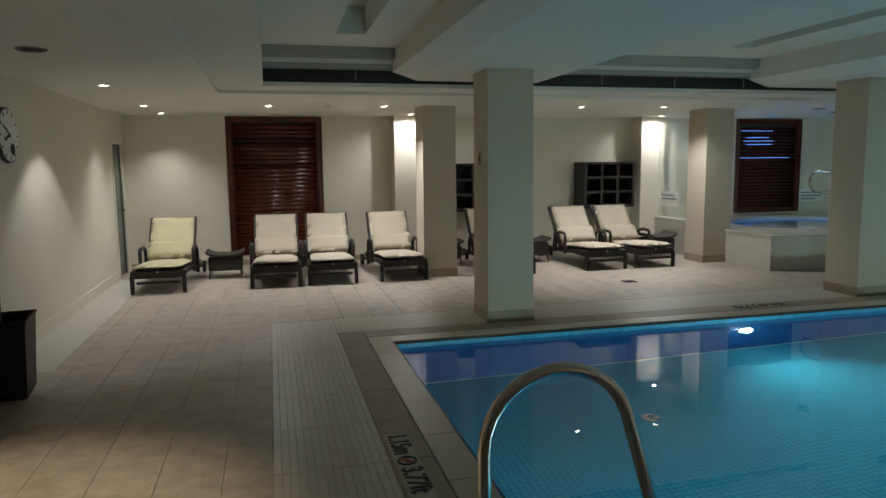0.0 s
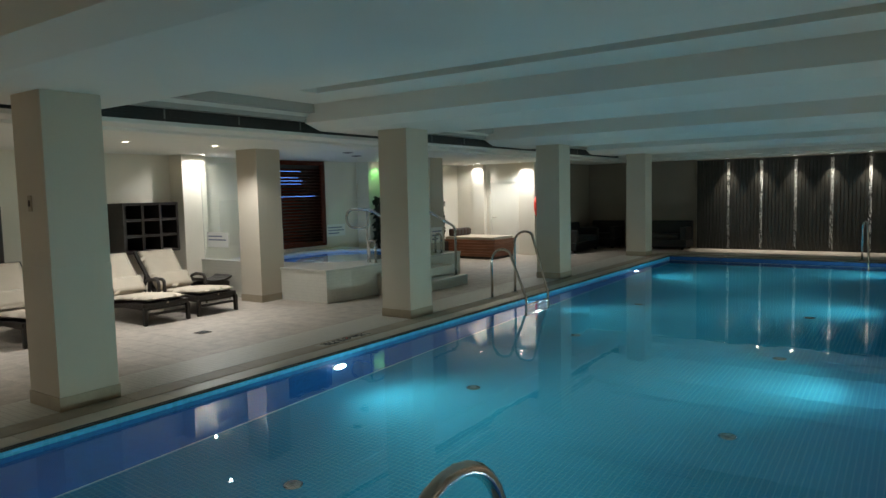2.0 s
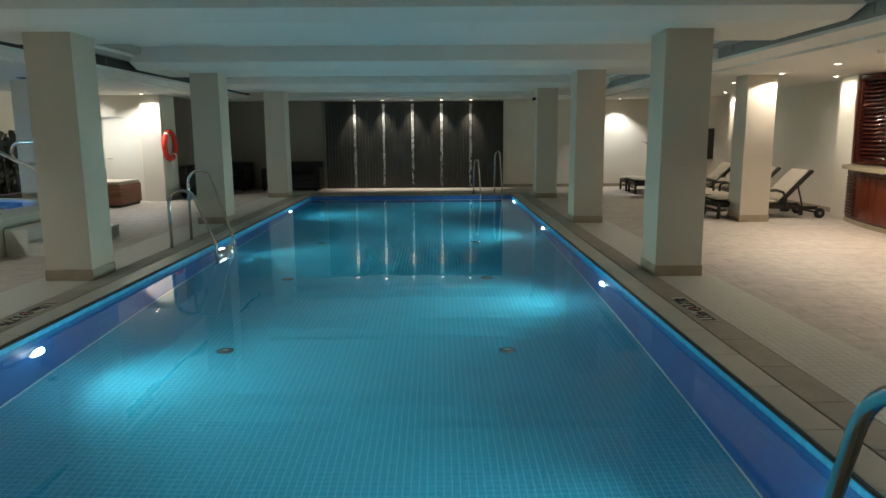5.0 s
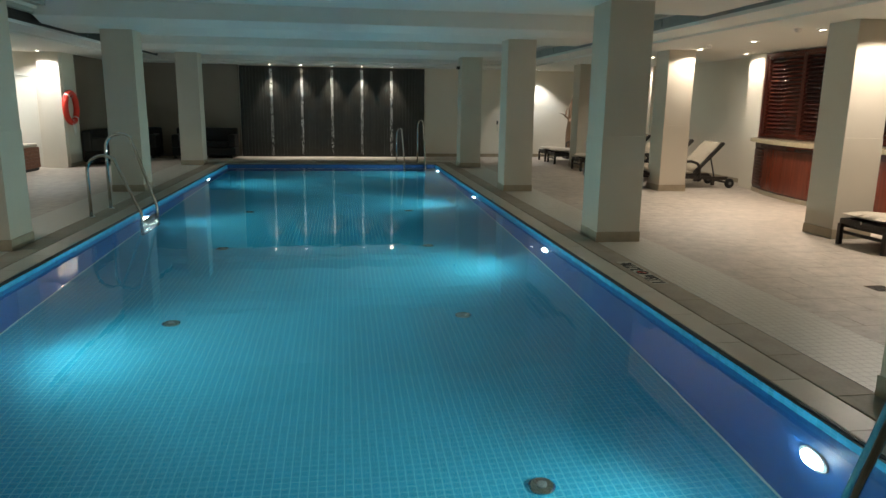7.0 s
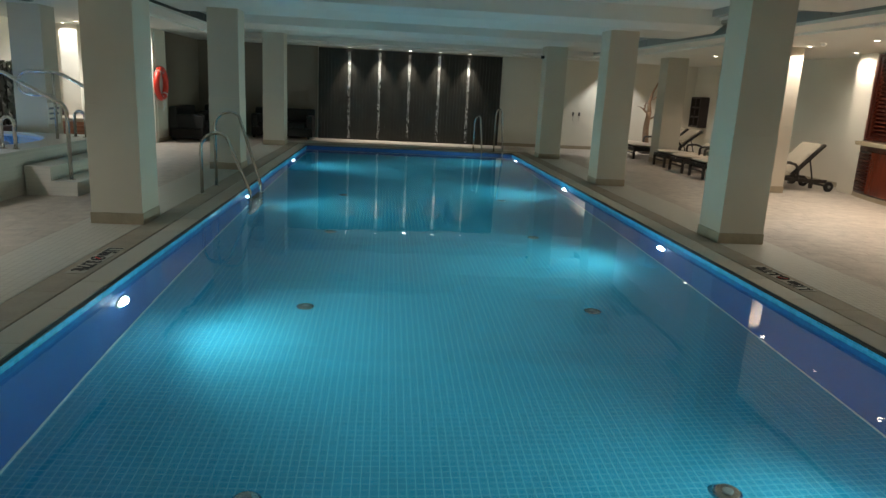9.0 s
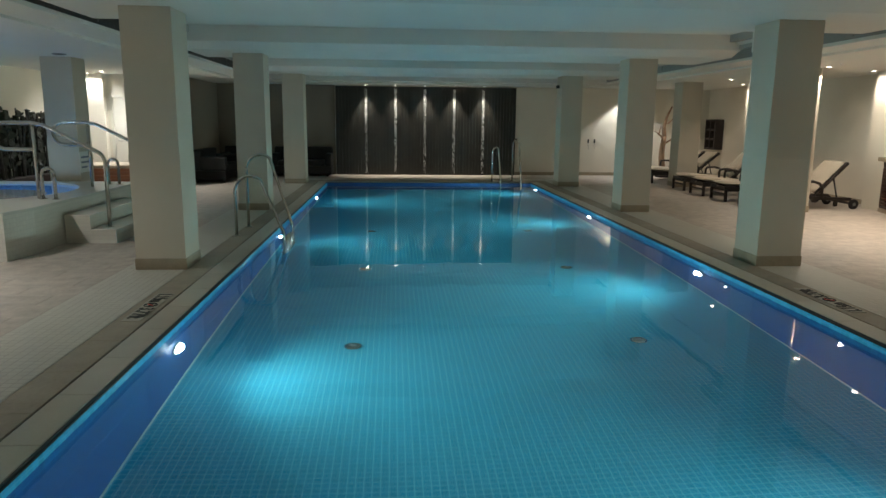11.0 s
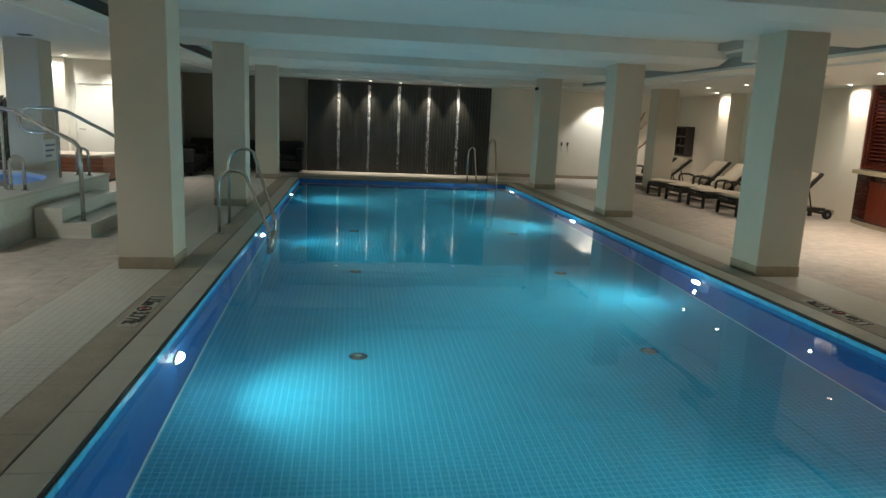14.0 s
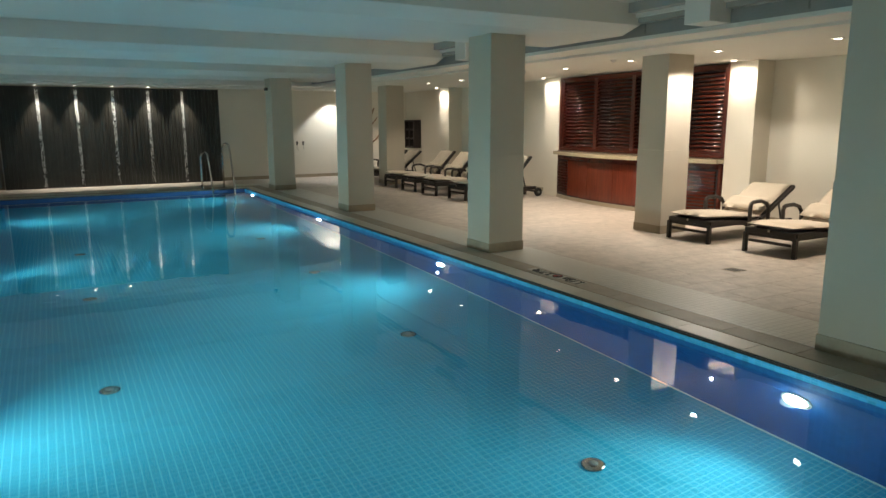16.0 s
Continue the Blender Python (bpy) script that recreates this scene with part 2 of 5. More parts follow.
def bx(x0, x1, y0, y1, z0, z1, bevel=0.0, bm=None, seg=2):
    """A box between the limits, added to bm or new, with rounded edges."""
    out = bm or bmesh.new()
    b = bmesh.new()
    bmesh.ops.create_cube(b, size=1.0)
    bmesh.ops.transform(b, matrix=Matrix.Translation(((x0 + x1) / 2, (y0 + y1) / 2, (z0 + z1) / 2)) @ Matrix.Diagonal((x1 - x0, y1 - y0, z1 - z0, 1)), verts=b.verts)
    if bevel:
        bmesh.ops.bevel(b, geom=b.edges[:], offset=bevel, segments=seg, affect="EDGES", profile=0.5)
    tmp = bpy.data.meshes.new("tmp")
    b.to_mesh(tmp)
    b.free()
    out.from_mesh(tmp)
    bpy.data.meshes.remove(tmp)
    return out


def moved(bm, m):
    bmesh.ops.transform(bm, matrix=m, verts=bm.verts)
    return bm


def prism(points, z0, z1, bevel=0.0):
    """An upright prism on a polygon of (x, y) points, anticlockwise."""
    bm = bmesh.new()
    vs = [bm.verts.new((x, y, z0)) for x, y in points]
    f = bm.faces.new(vs)
    r = bmesh.ops.extrude_face_region(bm, geom=[f])
    bmesh.ops.translate(bm, vec=(0, 0, z1 - z0), verts=[v for v in r["geom"] if isinstance(v, bmesh.types.BMVert)])
    bmesh.ops.recalc_face_normals(bm, faces=bm.faces)
    if bevel:
        bmesh.ops.bevel(bm, geom=bm.edges[:], offset=bevel, segments=2, affect="EDGES", profile=0.5)
    return bm


def tube(points, r, n=12, closed=False, bm=None):
    """A round bar swept along points."""
    bm = bm or bmesh.new()
    pts = [Vector(p) for p in points]
    rings = []
    side = None
    for i, p in enumerate(pts):
        a = pts[i - 1] if (i or closed) else p
        b = pts[(i + 1) % len(pts)] if (i + 1 < len(pts) or closed) else p
        d = (b - a).normalized()
        if side is None:
            side = d.orthogonal().normalized()
        side = (side - d * side.dot(d)).normalized()
        up = d.cross(side)
        rings.append([bm.verts.new(p + r * (math.cos(2 * math.pi * k / n) * side + math.sin(2 * math.pi * k / n) * up)) for k in range(n)])
    pairs = list(zip(rings, rings[1:])) + ([(rings[-1], rings[0])] if closed else [])
    for r0, r1 in pairs:
        for k in range(n):
            bm.faces.new((r0[k], r0[(k + 1) % n], r1[(k + 1) % n], r1[k]))
    if not closed:
        bm.faces.new(rings[0][::-1])
        bm.faces.new(rings[-1])
    return bm


def lathe(profile, n=24, hollow=False):
    """A body turned round z from (radius, height) pairs; hollow: a ring with no end faces."""
    bm = bmesh.new()
    rings = [[bm.verts.new((r * math.cos(2 * math.pi * k / n), r * math.sin(2 * math.pi * k / n), z)) for k in range(n)] for r, z in profile]
    for r0, r1 in zip(rings, rings[1:]):
        for k in range(n):
            bm.faces.new((r0[k], r0[(k + 1) % n], r1[(k + 1) % n], r1[k]))
    if hollow:
        for k in range(n):
            bm.faces.new((rings[-1][k], rings[-1][(k + 1) % n], rings[0][(k + 1) % n], rings[0][k]))
    else:
        bm.faces.new(rings[0][::-1])
        bm.faces.new(rings[-1])
    return bm


def arc(c, r, a0, a1, n, u, v):
    """Points on an arc round c in the plane of u and v, angles in degrees."""
    c, u, v = Vector(c), Vector(u), Vector(v)
    return [c + r * (math.cos(radians(a0 + (a1 - a0) * i / n)) * u + math.sin(radians(a0 + (a1 - a0) * i / n)) * v) for i in range(n + 1)]


def spot(name, place, target, watts, angle, blend=0.4, color=(1.0, 0.80, 0.55), size=0.03):
    la = bpy.data.lights.new(name, "SPOT")
    la.energy, la.spot_size, la.spot_blend, la.color, la.shadow_soft_size = watts, radians(angle), blend, color, size
    ob = new(name, la)
    ob.matrix_world = look(place, target)
    return ob



# ---- structure: shell ----
def structure(name, bm, material, label, category):
    return tagged(part(name, bm, material), label, category, kind="structure")


px0, px1, py0, py1 = POOL
bm = bx(X0 - 0.3, px0 - 0.02, Y0 - 0.3, Y1 + 0.3, -0.35, -0.007)
bx(px1 + 0.02, X1 + 0.3, Y0 - 0.3, Y1 + 0.3, -0.35, -0.007, bm=bm)
bx(px0 - 0.02, px1 + 0.02, Y0 - 0.3, py0 - 0.02, -0.35, -0.007, bm=bm)
bx(px0 - 0.02, px1 + 0.02, py1 + 0.02, Y1 + 0.3, -0.35, -0.007, bm=bm)
floor = structure("floor", bm, JOINT, "beige stone tiled pool deck with dark joints", "floor")

structure("pool_floor", bx(px0 - 0.2, px1 + 0.2, py0 - 0.2, py1 + 0.2, DEPTH - 0.2, DEPTH), POOLFLOOR, "turquoise mosaic floor of the swimming pool", "pool floor")
TOPW = WATER - 0.004
for name, lim, m in (("near", (px0 - 0.2, px0, py0 - 0.2, py1 + 0.2), POOLWALLY), ("far", (px1, px1 + 0.2, py0 - 0.2, py1 + 0.2), POOLSHADE),
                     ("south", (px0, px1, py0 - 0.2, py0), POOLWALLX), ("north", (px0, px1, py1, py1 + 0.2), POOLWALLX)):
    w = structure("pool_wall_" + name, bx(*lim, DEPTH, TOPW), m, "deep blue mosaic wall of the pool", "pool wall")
    part("waterline_tiles", bx(*lim, TOPW, -0.03), POOLSHADE if name == "far" else WATERLINE, w, "waterline tiles with shade put into their navy colour" if name == "far" else "waterline tiles, paled as lit by the pool lamps")
    # Black strip in place of the shade below the coping's overhang.
    part("edge_shade", bx(*lim, -0.03, -0.018), BLACK, w, "black strip for the shade under the coping")
bm = bx(px0, px0 + 0.012, py0, py1, DEPTH, DEPTH + 0.012)
bx(px1 - 0.012, px1, py0, py1, DEPTH, DEPTH + 0.012, bm=bm)
bx(px0 + 0.012, px1 - 0.012, py0, py0 + 0.012, DEPTH, DEPTH + 0.012, bm=bm)
bx(px0 + 0.012, px1 - 0.012, py1 - 0.012, py1, DEPTH, DEPTH + 0.012, bm=bm)
structure("pool_cove", bm, COVE, "thin pale tile line round the pool floor", "trim")
bm = bmesh.new()
bmesh.ops.create_grid(bm, x_segments=1, y_segments=1, size=0.5)
moved(bm, Matrix.Translation(((px0 + px1) / 2, (py0 + py1) / 2, WATER)) @ Matrix.Diagonal((px1 - px0, py1 - py0, 1, 1)))
water = structure("pool_water", bm, WATERMAT, "calm clear blue water of the indoor pool", "water")
water.visible_shadow = False

# walls
DOOR_W = (11.02, 11.74, 2.06)
bm = bx(X0 - 0.2, X0, Y0 - 0.2, DOOR_W[0], 0, 3.3)
bx(X0 - 0.2, X0, DOOR_W[1], Y1 + 0.2, 0, 3.3, bm=bm)
bx(X0 - 0.2, X0, DOOR_W[0], DOOR_W[1], DOOR_W[2], 3.3, bm=bm)
structure("wall_west", bm, WALL, "cream painted end wall with a glazed door", "wall")
W1 = (-0.70, 0.86, 0.16, 2.46)
W2 = (8.97, 10.50, 0.60, 2.46)
bm = bmesh.new()
for a, b in ((X0, W1[0]), (W1[1], W2[0]), (W2[1], 15.85)):
    bx(a, b, Y1, Y1 + 0.2, 0, 3.3, bm=bm)
for w in (W1, W2):
    bx(w[0], w[1], Y1, Y1 + 0.2, 0, w[2], bm=bm)
    bx(w[0], w[1], Y1, Y1 + 0.2, w[3], 3.3, bm=bm)
structure("wall_north", bm, WALL, "cream painted wall behind the loungers", "wall")
structure("wall_south", bx(X0, X1, Y0 - 0.2, Y0, 0, 3.3), WALL, "cream painted wall beside the bar", "wall")
structure("wall_east", bx(X1, X1 + 0.2, Y0 - 0.2, 9.45, 0, 3.3), WALL, "cream painted far wall with the water feature", "wall")
DOOR_E = (10.02, 10.95, 2.02)
bm = bx(15.85, X1 + 0.2, 9.45, 9.63, 0, 3.3)
bx(15.85, 16.03, 9.63, DOOR_E[0], 0, 3.3, bm=bm)
bx(15.85, 16.03, DOOR_E[1], Y1 + 0.2, 0, 3.3, bm=bm)
bx(15.85, 16.03, DOOR_E[0], DOOR_E[1], DOOR_E[2], 3.3, bm=bm)
bx(16.2, 16.3, 9.63, Y1, 0, 3.3, bm=bm)
structure("wall_block", bm, WALL, "cream wall block with a white door", "wall")
structure("baseboard_west", bx(X0, X0 + 0.014, Y0, DOOR_W[0] - 0.08, 0, 0.13, 0.004), WALL, "cream painted baseboard below the clock wall", "baseboard")
for n, x0, x1, y0, y1 in (("north", X0, 6.7, Y1 - 0.012, Y1), ("south", X0, 6.74, Y0, Y0 + 0.012), ("south", 11.85, X1, Y0, Y0 + 0.012),
                          ("east", X1 - 0.012, X1, Y0, 1.15), ("block", 15.84, X1, 9.438, 9.45)):
    structure("baseboard_" + n, bx(x0, x1, y0, y1, 0, 0.09, 0.003), SKIRT, "beige stone baseboard", "baseboard")

# Thin sheets, darker than the cream wall they cover.
structure("dark_sheet_block", bx(16.55, X1 - 0.005, 9.44, 9.449, 0.092, CEIL - 0.002), DARKWALL, "dark taupe sheet over the wall behind the lounge seats", "wall panel")
structure("dark_sheet_east", bx(X1 - 0.009, X1 - 0.001, 6.24, 9.438, 0.0, CEIL - 0.002), DARKWALL, "dark taupe sheet over the wall beside the water feature", "wall panel")

# pilasters on the long walls
for x in (2.28, 6.92, 11.82):
    structure("pilaster_north", bx(x - 0.245, x + 0.245, Y1 - 0.37, Y1, 0, CEIL, 0.005), WALL, "cream pilaster washed by a ceiling spot", "pilaster")
for x in (2.3, 6.99, 11.6, 16.2):
    structure("pilaster_south", bx(x - 0.245, x + 0.245, Y0, -4.1, 0, CEIL, 0.005), WALL, "cream pilaster washed by a ceiling spot", "pilaster")

for y0, y1 in ((9.46, 9.90), (11.02, 11.40)):
    structure("pilaster_block", bx(15.70, 15.85, y0, y1, 0, CEIL, 0.005), WALL, "pale pilaster beside the white door", "pilaster")

# ceiling: low soffit round the edge, broad beams over the pillars, stepped coffers between
SY0, SY1, SX0, SX1 = -0.95, 7.92, -0.05, 17.7
LIP, LIPZ = 0.5, 2.505
bm = bx(X0, SX0 - LIP, Y0, Y1, CEIL, 3.3)
bx(SX1 + LIP, X1, Y0, Y1, CEIL, 3.3, bm=bm)
bx(SX0 - LIP, SX1 + LIP, Y0, SY0 - LIP, CEIL, 3.3, bm=bm)
bx(SX0 - LIP, SX1 + LIP, SY1 + LIP, Y1, CEIL, 3.3, bm=bm)
bx(SX0 - LIP, SX0, SY0 - LIP, SY1 + LIP, LIPZ, 3.3, bm=bm)
bx(SX1, SX1 + LIP, SY0 - LIP, SY1 + LIP, LIPZ, 3.3, bm=bm)
bx(SX0, SX1, SY0 - LIP, SY0, LIPZ, 3.3, bm=bm)
bx(SX0, SX1, SY1, SY1 + LIP, LIPZ, 3.3, bm=bm)
edges = [SX0]
for c in GRID:
    prof = [(c - 0.72, BEAM), (c + 0.72, BEAM), (c + 1.0, BEAM + 0.09), (c + 1.0, 3.3), (c - 1.0, 3.3), (c - 1.0, BEAM + 0.09)]
    b = prism(prof, 0, SY1 - SY0 - 0.14)
    moved(b, Matrix(((1, 0, 0, 0), (0, 0, -1, SY1 - 0.07), (0, 1, 0, 0), (0, 0, 0, 1))))
    tmp = bpy.data.meshes.new("tmp")
    b.to_mesh(tmp)
    b.free()
    bm.from_mesh(tmp)
    bpy.data.meshes.remove(tmp)
    edges += [c - 1.0, c + 1.0]
edges.append(SX1)
bays = [(edges[k], edges[k + 1]) for k in range(0, len(edges), 2)]
bx(SX0, SX1, SY0, SY1, COFFER, 3.3, bm=bm)
# the flat of each bay, with a narrow deep groove beside the next beam
for a, b in bays:
    g1 = b - min(0.66, (b - a) * 0.3)
    g0, e0, e1 = g1 - 0.29, SY0 + 0.95, SY1 - 0.97
    bx(a, g0, SY0, SY1, 2.90, COFFER, bm=bm)
    bx(g1, b, SY0, SY1, 2.90, COFFER, bm=bm)
    bx(g0, g1, SY0, e0, 2.90, COFFER, bm=bm)
    bx(g0, g1, e1, SY1, 2.90, COFFER, bm=bm)
bmesh.ops.recalc_face_normals(bm, faces=bm.faces)
structure("ceiling", bm, PLASTER, "white plaster coffered ceiling with broad cross beams", "ceiling")
for a, b in bays:
    for y, s in ((SY1, -1), (SY0, 1)):
        def band(y0, y1, z0, z1):
            return bx(a + 0.004, b - 0.004, min(y + s * y0, y + s * y1), max(y + s * y0, y + s * y1), z0, z1)
        t = structure("trim_cornice", band(0.0, 0.10, 2.69, 2.789), CORNICE, "grey stepped cornice above the air slot", "cornice")
        part("upper_step", band(0.0, 0.26, 2.79, 2.898), CORNICE, t)
        part("bead", band(0.10, 0.14, 2.745, 2.788), PLASTER, t, "white plaster bead")
for y, s, m in ((SY1, -1, BLACK), (SY0, 1, GRILLE)):
    v = tagged(part("air_slot", bx(SX0, SX1, min(y + s * 0.003, y + s * 0.014), max(y + s * 0.003, y + s * 0.014), 2.548, 2.686), m), "long dark linear air slot under the cornice", "air vent", "coffer air slots", "structure")
    for k in range(1, 18):
        x = SX0 + k
        part("divider", bx(x - 0.008, x + 0.008, min(y + s * 0.014, y + s * 0.022), max(y + s * 0.014, y + s * 0.022), 2.575, 2.68), SLOT, v)
    for z in (2.60, 2.63, 2.66):
        part("vane", bx(SX0, SX1, min(y + s * 0.014, y + s * 0.018), max(y + s * 0.014, y + s * 0.018), z - 0.003, z + 0.003), m, v)


for x in (4.95, 9.6):
    structure("trim_boxing", bx(x - 0.16, x + 0.16, SY0 + 0.002, SY0 + 0.33, 2.55, 2.905, 0.006), PLASTER, "small white plaster boxing on the cornice", "boxing")


def pillar(x, y, h):
    p = thing("pillar", "square cream painted pillar with a stone skirting", "pillar", pose(x, y, 0), "pillars", "structure")
    w = PW / 2
    part("shaft", bx(-w, w, -w, w, 0, h, 0.006), PILLAR, p)
    part("skirting", bx(-w - 0.012, w + 0.012, -w - 0.012, w + 0.012, 0, 0.115, 0.004), SKIRT, p, "beige stone skirting")
    part("plaster_line", bx(-w - 0.003, w + 0.003, -w - 0.003, w + 0.003, 0.116, 1.17, 0.002), PILLAR, p, "slightly thicker lower coat")
    return p


for x in (2.36, 6.99, 11.70, 16.68):
    pillar(x, 6.985, BEAM)
for x in (2.36, 6.99, 11.50, 16.1):
    pillar(x, 0.44, BEAM)
for x in (2.36, 6.99, 11.68):
    pillar(x, 10.01, CEIL)
for x in (2.36, 6.95, 11.45, 16.0):
    pillar(x, -2.42, CEIL)

# ---- lamps ----
def downlight(x, y, z=None, watts=150, angle=88, target=None, color=(1.0, 0.83, 0.60), blend=0.6):
    z = CEIL if z is None else z
    d = thing("downlight", "round recessed ceiling spotlight with a white rim", "downlight", pose(x, y, z), "ceiling downlights")
    part("rim", lathe([(0.043, -0.001), (0.07, -0.001), (0.067, -0.008), (0.046, -0.010)], 20, True), RIM, d)
    part("lens", lathe([(0.001, -0.014), (0.026, -0.012), (0.042, -0.006), (0.042, -0.002), (0.001, -0.002)], 16), LAMPGLOW, d, "glowing warm lens")
    tx, ty = target or (x, y)
    spot("downlight_lamp", (x, y, z - 0.02), (tx, ty, 0), watts, angle, blend, color, 0.025)


WARM, COOLW = (1.0, 0.845, 0.68), (0.97, 0.98, 0.97)
downlight(-1.60, 7.76, watts=58, color=(0.97, 0.97, 0.98), angle=92, blend=0.35)
for x, y, w in ((-1.61, 10.12, 62), (-1.59, 11.42, 55)):
    downlight(x, y, watts=w, color=COOLW, angle=104, blend=0.8)
downlight(0.0, 9.95, watts=118, color=COOLW, angle=148, blend=0.8)
for x, y, w in ((1.59, 9.88, 130), (4.54, 9.70, 150)):
    downlight(x, y, watts=w, color=COOLW, angle=104, blend=0.75)
downlight(5.86, 9.60, watts=118, color=COOLW, angle=140, blend=0.5)
for x, y in ((2.28, 11.38), (6.92, 11.38)):
    downlight(x, y, watts=66, color=COOLW, angle=165, blend=0.7)
downlight(-1.45, 3.1, watts=150, color=(1.0, 0.83, 0.58), angle=72)
for x, y, w in ((4.6, -2.5, 135), (7.76, -2.51, 175), (9.39, -2.61, 145), (13.0, -2.7, 36), (14.5, -2.7, 40)):
    downlight(x, y, watts=w, color=WARM, angle=114, blend=0.7)
for x, y, w in ((6.15, -2.46, 112), (10.95, -2.6, 62)):
    downlight(x, y, watts=w, color=(1.0, 0.90, 0.78), angle=140, blend=0.25)
for x in (6.99, 11.6, 16.2):
    downlight(x, -3.86, watts=48, color=(1.0, 0.91, 0.78), angle=165, blend=0.7)
downlight(18.88, -2.05, watts=115, color=COOLW, angle=104, blend=0.45)
downlight(18.4, -3.5, watts=45, color=WARM)
downlight(14.9, 10.7, watts=62, color=COOLW, angle=130, blend=0.7)
downlight(15.36, 9.72, watts=105, color=COOLW, angle=140, blend=0.5)
downlight(15.5, 11.22, watts=45, color=COOLW, angle=150, blend=0.6)
downlight(13.6, 11.2, watts=45, color=WARM)
for k in range(5):
    downlight(X1 - 0.30, 2.1 + k * 0.82, watts=105, color=(1.0, 0.95, 0.84), angle=60, target=(X1 - 0.1, 2.1 + k * 0.82), blend=0.6)
g = thing("spa_spotlight", "small green ceiling spotlight above the spa", "spotlight", pose(11.82, 11.45, CEIL), "spa spotlights")
part("rim", lathe([(0.036, -0.001), (0.055, -0.001), (0.052, -0.009), (0.038, -0.006)], 20, True), RIM, g)
part("lens", lathe([(0.001, -0.005), (0.036, -0.005), (0.036, -0.002), (0.001, -0.002)], 16), LAMPGLOW, g)
spot("spa_spotlight_lamp", (11.82, 11.45, CEIL - 0.02), (11.82, 11.6, 0), 10, 112, 0.5, (0.25, 1.0, 0.25), 0.02)

# pool lamps
for x, y, s in ((4.84, py1, -1), (9.58, py1, -1), (14.35, py1, -1), (2.43, py0, 1), (7.1, py0, 1), (11.5, py0, 1), (16.1, py0, 1)):
    d = thing("pool_lamp", "round underwater lamp set into the pool wall", "pool lamp", pose(x, y, -0.46, -90 * s, 0, 0), "pool lamps")
    part("lens", lathe([(0.001, 0.05), (0.045, 0.044), (0.072, 0.028), (0.082, 0.002), (0.001, 0.002)], 24), POOLGLOW, d, "bright cool glass lens")
    part("rim", lathe([(0.083, 0.001), (0.108, 0.001), (0.106, 0.010), (0.083, 0.014)], 24, True), RIM, d)
    spot("pool_lamp_light", (x, y + 0.07 * s, -0.46), (x, y + 1.5 * s, -0.68), 90, 124, 1.0, (0.70, 1.0, 0.915), 0.06)

# ---- pool things ----
def rail_ladder(m, rails, label, tops, foot=0.42, out=0.19, steps=True):
    """Pool ladder whose rails stand on the deck and arch into the water; +y is towards the water."""
    lad = thing("pool_ladder", label, "pool ladder", m, "pool ladders")
    for x, top in zip(rails, tops):
        r, end = (0.2, 50) if steps else (0.245, 20)
        pts = [(x, -foot, 0.0), (x, -foot, top - r)]
        pts += [tuple(p) for p in arc((x, -foot + r, top - r), r, 180, end, 12, (0, 1, 0), (0, 0, 1))][1:]
        a, b = Vector(pts[-1]), Vector((x, out, 0.05))
        pts += [tuple(a.lerp(b, k / 4)) for k in range(1, 4)]
        pts += [(x, out, 0.05), (x, out + (0.0 if steps else 0.05), -0.12), (x, out + (0.0 if steps else 0.06), -0.95)]
        part("rail", tube(pts, 0.021, 14), STEEL, lad, smooth=True)
        part("foot_flange", moved(lathe([(0.055, 0), (0.055, 0.008), (0.03, 0.016), (0.022, 0.017)], 20), Matrix.Translation((x, -foot, 0.0))), STEEL, lad, smooth=True)
    if steps:
        for z in (-0.085, -0.34, -0.60, -0.86):
            part("step", bx(min(rails), max(rails), out - 0.04, out + 0.05, z - 0.02, z + 0.01, 0.006), STEEL, lad)
    return lad


rail_ladder(pose(9.2, py1, 0, 0, 0, 180), (-0.38, 0.38), "polished steel pool ladder with one rail taller", (1.03, 0.79))
rail_ladder(pose(px1, 1.68, 0, 0, 0, 108), (-0.22, 0.36), "polished steel pool ladder at the far end", (1.08, 0.88), foot=0.3)
rail_ladder(pose(px0, 2.03, 0, 0, 0, -90), (0.0,), "single arched steel handrail at the pool edge", (1.0,), foot=0.463, out=0.25, steps=False)

for x in (2.95, 5.54, 8.2, 10.8):
    for y in (2.40, 4.98):
        d = thing("pool_inlet", "round steel inlet plate in the pool floor", "floor inlet", pose(x, y, DEPTH), "pool floor inlets")
        part("plate", lathe([(0.078, 0.0), (0.078, 0.010), (0.066, 0.018), (0.001, 0.02)], 24), STEEL, d)
        part("cap", moved(lathe([(0.03, 0.02), (0.03, 0.03), (0.022, 0.034), (0.001, 0.035)], 16), Matrix.Identity(4)), SLOT, d, "grey cap")

# ---- depth markings in the deck ----
def writing(text, size, m, material, parent, depth=0.002):
    cu = bpy.data.curves.new("writing", "FONT")
    cu.body, cu.size, cu.align_x, cu.align_y, cu.extrude = text, size, "LEFT", "CENTER", depth
    cu.offset = 0.003
    tmp = bpy.data.objects.new("tmp", cu)
    scene.collection.objects.link(tmp)
    bpy.context.view_layer.update()
    me = bpy.data.meshes.new_from_object(tmp.evaluated_get(bpy.context.evaluated_depsgraph_get()))
    bpy.data.objects.remove(tmp)
    me.materials.clear()
    me.materials.append(material)
    ob = new("writing", me)
    ob.parent = parent
    ob.matrix_basis = m
    return ob


